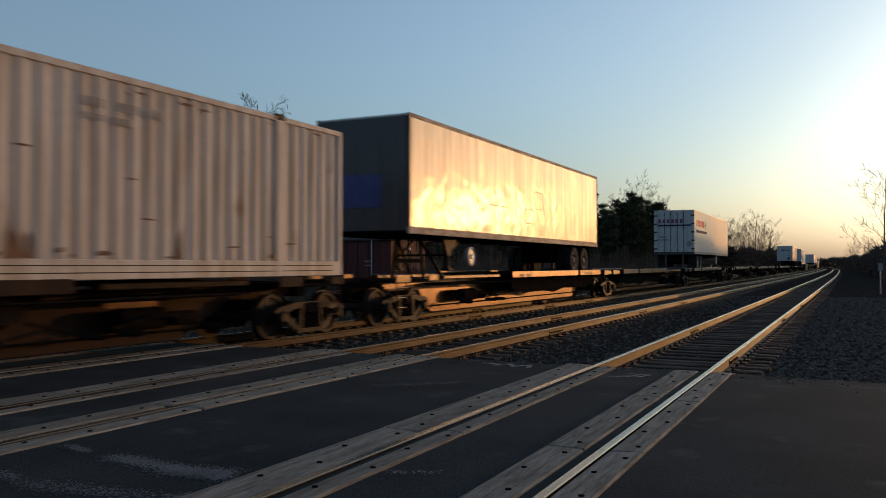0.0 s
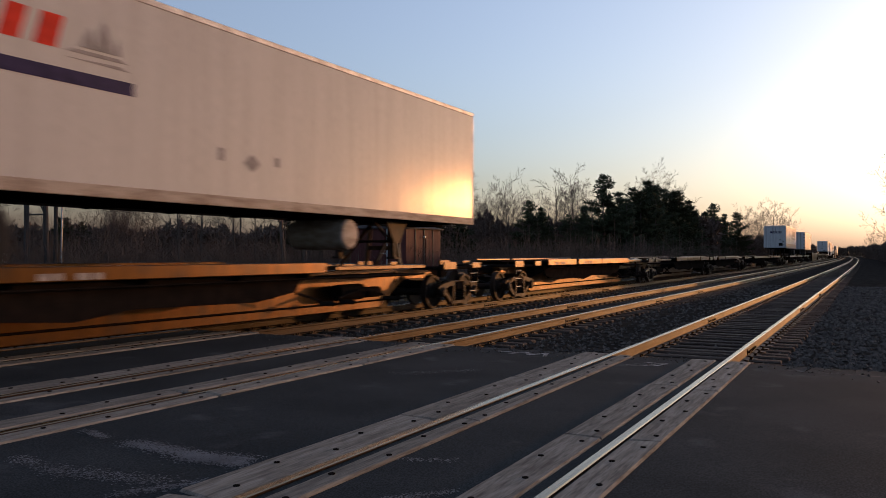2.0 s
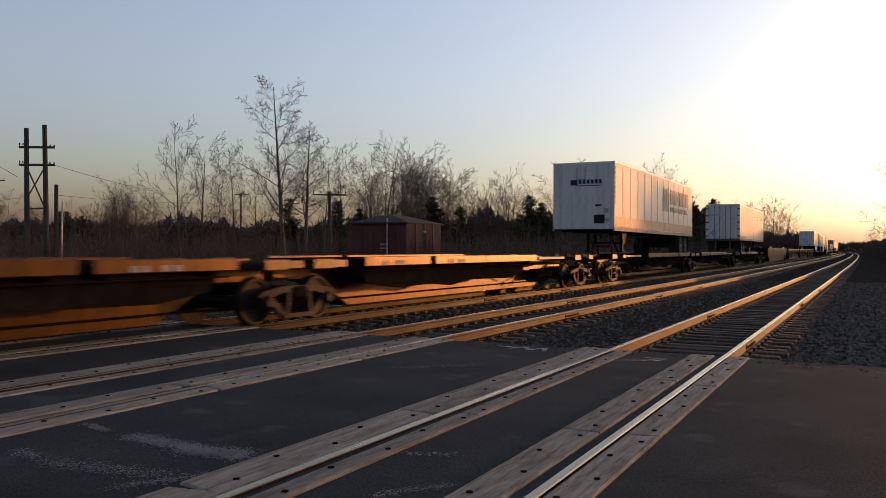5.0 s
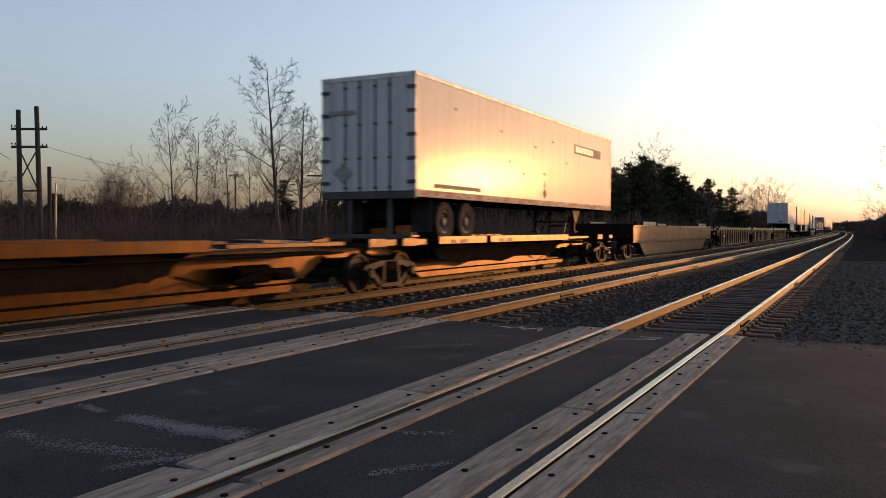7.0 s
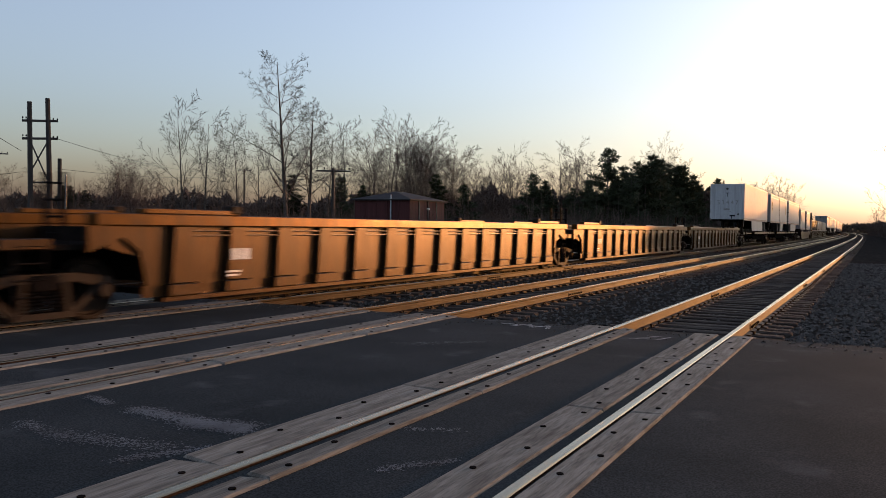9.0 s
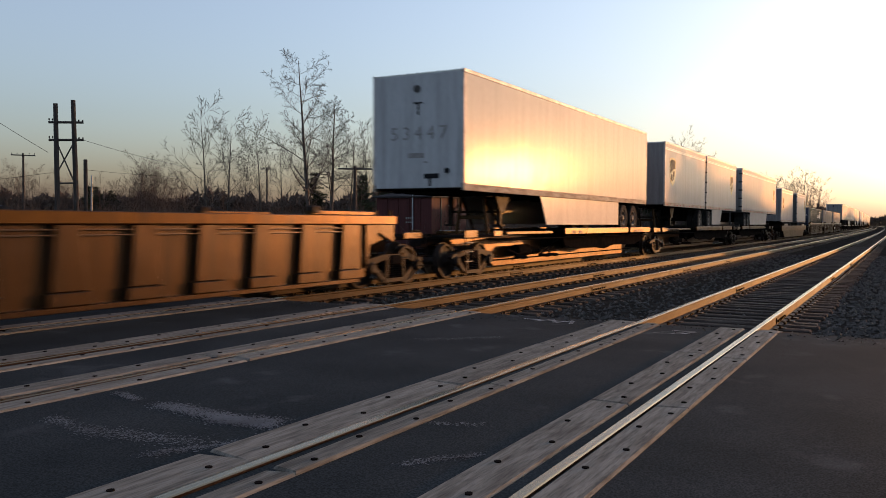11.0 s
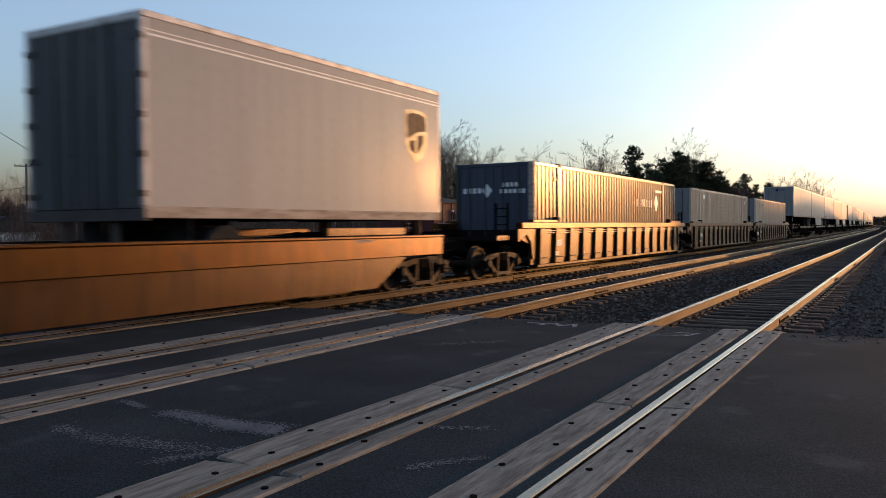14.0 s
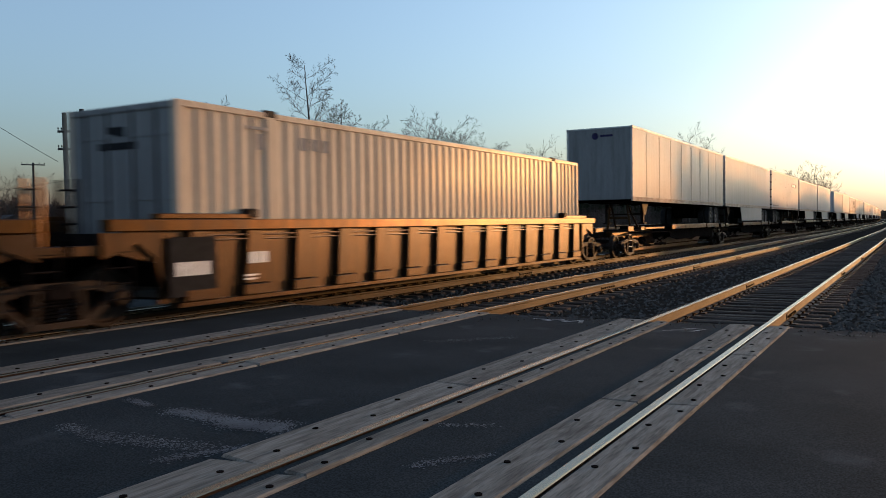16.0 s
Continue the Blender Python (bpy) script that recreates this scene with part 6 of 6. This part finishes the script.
def build_poles():
    c = polar(54.2, 62)
    gz = ground_z(c.x)
    ax = Vector((math.cos(radians(54.2)), math.sin(radians(54.2)), 0))
    hp = thing("utility_pole", "dark weathered double-pole structure with crossarms and bracing", "utility pole", "utility poles")
    for o, top, lean in ((-0.62, 9.35, -0.10), (0.60, 9.65, -0.22)):
        bm = bmesh.new()
        p = c + ax * (o + 0.12)
        tube(bm, (p.x, p.y, gz - 0.3), Vector((p.x, p.y, top)) + ax * lean, 0.19, 0.15, n=10)
        part("pole", bm, CREOSOTE, hp)
    for z in (8.05, 6.85):
        bm = bmesh.new()
        a, b = c + ax * -1.05, c + ax * 1.15
        tube(bm, (a.x, a.y, z), (b.x, b.y, z + 0.1), 0.085, n=6)
        arm = part("crossarm", bm, CREOSOTE, hp)
        bm = bmesh.new()
        insulators(bm, (c.x, c.y, z + 0.06), ax, (-1.0, -0.8, 0.85, 1.1))
        part("insulator", bm, BLACKIRON, arm)
    bm = bmesh.new()
    for a, b, z0, z1 in ((-0.55, 0.5, 6.7, 4.1), (0.5, -0.55, 6.7, 4.6)):
        p, q = c + ax * a, c + ax * b
        tube(bm, (p.x, p.y, z0), (q.x, q.y, z1), 0.05, n=5)
    part("brace", bm, CREOSOTE, hp)
    bm = bmesh.new()
    p, q = c + ax * -0.7, c + ax * 0.55
    tube(bm, (p.x, p.y, 3.9), (q.x, q.y, 3.95), 0.06, n=6)
    part("spreader", bm, CREOSOTE, hp)
    p = polar(53.05, 62.5)
    bm = bmesh.new()
    tube(bm, (p.x, p.y, gz - 0.3), (p.x, p.y, 5.6), 0.15, 0.13, n=10)
    tube(bm, (p.x, p.y, 5.6), (p.x, p.y, 5.64), 0.135, 0.11, n=10)
    tagged(new("pole_stub", to_mesh("pole_stub", bm, CREOSOTE)), "short grey timber pole stub beside the double pole", "utility pole", "utility poles")
    p = polar(52.75, 60)
    bm = bmesh.new()
    tube(bm, (p.x, p.y, ground_z(p.x) - 0.3), (p.x + 0.1, p.y, 4.4), 0.06, 0.05, n=8)
    tagged(new("thin_post", to_mesh("thin_post", bm, GALV)), "thin pale grey metal post by the poles", "post")
    # single poles with one arm
    for az, d, top, half in ((35.6, 65, 5.8, 1.35), (41.6, 140, 10.4, 1.1), (56.6, 110, 9.4, 1.3)):
        c2 = polar(az, d)
        a2 = Vector((math.cos(radians(az)), math.sin(radians(az)), 0))
        up = thing("utility_pole", "single weathered timber pole with one crossarm", "utility pole", "utility poles")
        bm = bmesh.new()
        tube(bm, (c2.x, c2.y, ground_z(c2.x) - 0.3), (c2.x, c2.y, top), 0.16, 0.12, n=8)
        part("pole", bm, CREOSOTE, up)
        bm = bmesh.new()
        a, b = c2 - a2 * half, c2 + a2 * half
        tube(bm, (a.x, a.y, top - 0.25), (b.x, b.y, top - 0.25), 0.07, n=6)
        arm = part("crossarm", bm, CREOSOTE, up)
        bm = bmesh.new()
        insulators(bm, (c2.x, c2.y, top - 0.2), a2, (-half + 0.1, -half * 0.5, half * 0.5, half - 0.1))
        part("insulator", bm, BLACKIRON, arm)
    h = polar(55.2, 62)
    wire("overhead_wire", (h.x, h.y, 6.0), (-34, 9.5, 12.5), 0.4, "thin dark overhead wire")
    wire("overhead_wire", (h.x, h.y, 4.6), (-52, 20.0, 2.2), 0.1, "thin dark guy wire")
    e = polar(41.6, 140, 10.2)
    h = polar(53.2, 62)
    wire("overhead_wire", (h.x, h.y, 6.95), e, 1.2, "thin dark overhead wire")
    wire("overhead_wire", (h.x, h.y, 4.9), polar(41.3, 140, 9.9), 0.8, "thin dark overhead wire")


def build_shed():
    x1, y0 = -26.2, 44.9
    x0, y1 = -30.4, 49.6
    gz = ground_z(-28)
    sh = thing("equipment_shed", "oxblood metal equipment shed with a low dark hip roof", "shed")
    part("wall", bevel(boxes((x0, x1, y0, y1, gz, 2.95)), 0.02), SHEDRED, sh)
    bm = bmesh.new()
    o = 0.18
    b = [bm.verts.new(v) for v in ((x0 - o, y0 - o, 2.95), (x1 + o, y0 - o, 2.95), (x1 + o, y1 + o, 2.95), (x0 - o, y1 + o, 2.95))]
    c = [bm.verts.new(v) for v in ((x0 - o, y0 - o, 3.03), (x1 + o, y0 - o, 3.03), (x1 + o, y1 + o, 3.03), (x0 - o, y1 + o, 3.03))]
    r = [bm.verts.new(v) for v in (((x0 + x1) / 2, y0 + 1.7, 3.6), ((x0 + x1) / 2, y1 - 1.7, 3.6))]
    bm.faces.new(b[::-1])
    for i in range(4):
        bm.faces.new((b[i], b[(i + 1) % 4], c[(i + 1) % 4], c[i]))
    bm.faces.new((c[0], c[1], r[0]))
    bm.faces.new((c[1], c[2], r[1], r[0]))
    bm.faces.new((c[2], c[3], r[1]))
    bm.faces.new((c[3], c[0], r[0], r[1]))
    part("roof", bm, SHEDROOF, sh)
    for k in range(1, 4):
        y = y0 + (y1 - y0) * k / 4
        part("wall_rib", boxes((x1, x1 + 0.05, y - 0.05, y + 0.05, gz, 2.94)), TRIMDARK, sh)
    for k in range(1, 5):
        x = x0 + (x1 - x0) * k / 5
        part("wall_rib", boxes((x - 0.03, x + 0.03, y0 - 0.03, y0, gz, 2.94)), SHEDRED, sh)
    part("door", bevel(boxes((x1, x1 + 0.04, y0 + 2.55, y0 + 3.45, gz + 0.1, 2.3)), 0.01), SHEDRED, sh)
    bm = bmesh.new()
    tube(bm, (x1 + 0.05, y0 + 2.2, 2.45), (x1 + 0.2, y0 + 2.2, 2.45), 0.07, n=10)
    part("wall_lamp", bm, WHITEMARK, sh, "small pale wall lamp")
    bm = boxes(*[(-28.1 + 0.16 * k, -27.99 + 0.16 * k, y0 - 0.045, y0 - 0.03, 1.55, 1.68) for k in range(4)], *[(-28.1 + 0.16 * k, -27.99 + 0.16 * k, y0 - 0.045, y0 - 0.03, 1.3, 1.4) for k in range(4)])
    part("stencil", bm, FADED, sh)
    bm = bmesh.new()
    tube(bm, (x1 - 1.35, y0 - 0.1, gz), (x1 - 1.35, y0 - 0.1, 3.3), 0.05, n=8)
    part("conduit", bm, GALV, sh, "grey vertical conduit")


def build_house():
    c = polar(59.3, 72)
    gz = ground_z(c.x)
    ho = thing("garage", "low white garage with a dark gable roof beyond the scrub", "house")
    part("wall", bevel(boxes((c.x - 4, c.x + 3.5, c.y - 3, c.y + 3, gz, 1.35)), 0.02), DOORWHITE, ho)
    bm = bmesh.new()
    plate_x(bm, [(c.y - 3.4, 1.3), (c.y, 2.5), (c.y + 3.4, 1.3)], c.x - 4.3, c.x + 3.8)
    part("roof", bm, SHEDROOF, ho)
    part("garage_door", boxes((c.x + 3.5, c.x + 3.54, c.y - 1.4, c.y + 1.4, gz, 1.1)), WHITEMARK, ho)
    part("window", boxes((c.x - 1.2, c.x - 0.3, c.y - 3.03, c.y - 3.0, 0.2, 0.9)), BLACKMARK, ho)


def build_car():
    p = polar(46.6, 74)
    gz = ground_z(p.x)
    car = thing("parked_car", "pale blue-grey parked car among the brush", "car")
    bm = bmesh.new()
    plate_y(bm, [(-2.1, 0.35), (2.1, 0.35), (2.15, 0.7), (1.9, 0.85), (1.0, 0.92), (-1.5, 0.95), (-2.1, 0.85)], -0.85, 0.85)
    part("body", bevel(bm, 0.05, 2), GALV, car)
    bm = bmesh.new()
    plate_y(bm, [(-1.5, 0.93), (1.0, 0.91), (0.4, 1.4), (-1.0, 1.42)], -0.74, 0.74)
    part("cabin", bevel(bm, 0.05, 2), BLUEMARK, car, "dark glazed cabin")
    for x in (-1.3, 1.35):
        for sy in (-1, 1):
            bm = bmesh.new()
            tube(bm, (x, sy * 0.68, 0.33), (x, sy * 0.88, 0.33), 0.33, n=16)
            part("wheel", bm, RUBBER, car)
    for sy in (-0.6, 0.6):
        part("headlight", bevel(boxes((2.08, 2.16, sy - 0.16, sy + 0.16, 0.62, 0.74)), 0.02), WHITEMARK, car)
    car.location, car.rotation_euler = (p.x, p.y, gz), (0, 0, radians(35))


def build_posts():
    # marker post and cabinet on the verge
    p = polar(-1.6, 52)
    mp = thing("marker_post", "thin grey post with a small plate on the verge", "sign post")
    bm = bmesh.new()
    tube(bm, (p.x, p.y, -0.8), (p.x, p.y, 1.5), 0.04, n=8)
    part("post", bm, GALV, mp)
    part("plate", bevel(boxes((p.x - 0.12, p.x + 0.12, p.y - 0.06, p.y - 0.04, 1.1, 1.5)), 0.01), FADED, mp)
    q = polar(-1.9, 40)
    tagged(new("concrete_slab", to_mesh("concrete_slab", bevel(boxes((q.x - 0.7, q.x + 0.7, q.y - 0.35, q.y + 0.35, -0.65, -0.3)), 0.03), FADED)), "low pale concrete slab on the gravel verge", "slab")
    # signal mast far down the line
    m = (bend(850) - 5.2, 850)
    sg = thing("signal_gantry", "distant dark signal gantry over the tracks", "railway signal")
    part("mast", boxes((m[0] + 7.9, m[0] + 8.2, m[1], m[1] + 0.3, -0.5, 7.4)), BLACKIRON, sg)
    part("beam", boxes((m[0] - 8.0, m[0] + 8.2, m[1], m[1] + 0.3, 7.0, 7.5)), BLACKIRON, sg)
    part("mast", boxes((m[0] - 8.0, m[0] - 7.7, m[1], m[1] + 0.3, -0.5, 7.4)), BLACKIRON, sg)
    for dx in (-3.0, 0.8, 4.2):
        part("signal_head", bevel(boxes((m[0] + dx - 0.25, m[0] + dx + 0.25, m[1] - 0.2, m[1], 7.5, 8.8)), 0.05), BLACKIRON, sg)


build_trees()
build_scrub()
build_poles()
build_shed()
build_house()
build_car()
build_posts()


# ------------------------------------------------------------------ what moves
# seconds, metres by which the train is ahead of (-) or behind (+) an even pace
PACE = [(0.0, 0.24), (0.5, -0.35), (1.0, 0.02), (1.5, 0.3), (2.0, -0.3), (2.5, 0.15), (3.0, 0.1), (4.2, 0.0), (5.5, 0.05), (6.0, 0.32), (6.5, 0.6), (7.0, -0.1), (7.5, -0.15),
        (8.0, -0.7), (9.2, -0.5), (10.5, -0.11), (11.0, 0.1), (11.5, -0.85), (12.0, -0.79), (12.5, -0.3), (13.0, -1.29), (13.5, -1.4), (14.0, -2.28), (14.5, -2.32), (15.0, -2.28),
        (15.5, -2.6), (16.0, -2.99)]


def motions():
    for ob, s, length, dx in TRAVEL:
        rows = []
        for k, d in PACE:
            y = s - SPEED * k + d
            xa, xb = bend(y), bend(y + length)
            rows.append((k, pose(TRAIN_X + xa + dx, y, 0, 0, 0, -math.degrees(math.atan2(xb - xa, length)))))
        walk(ob, rows)


motions()
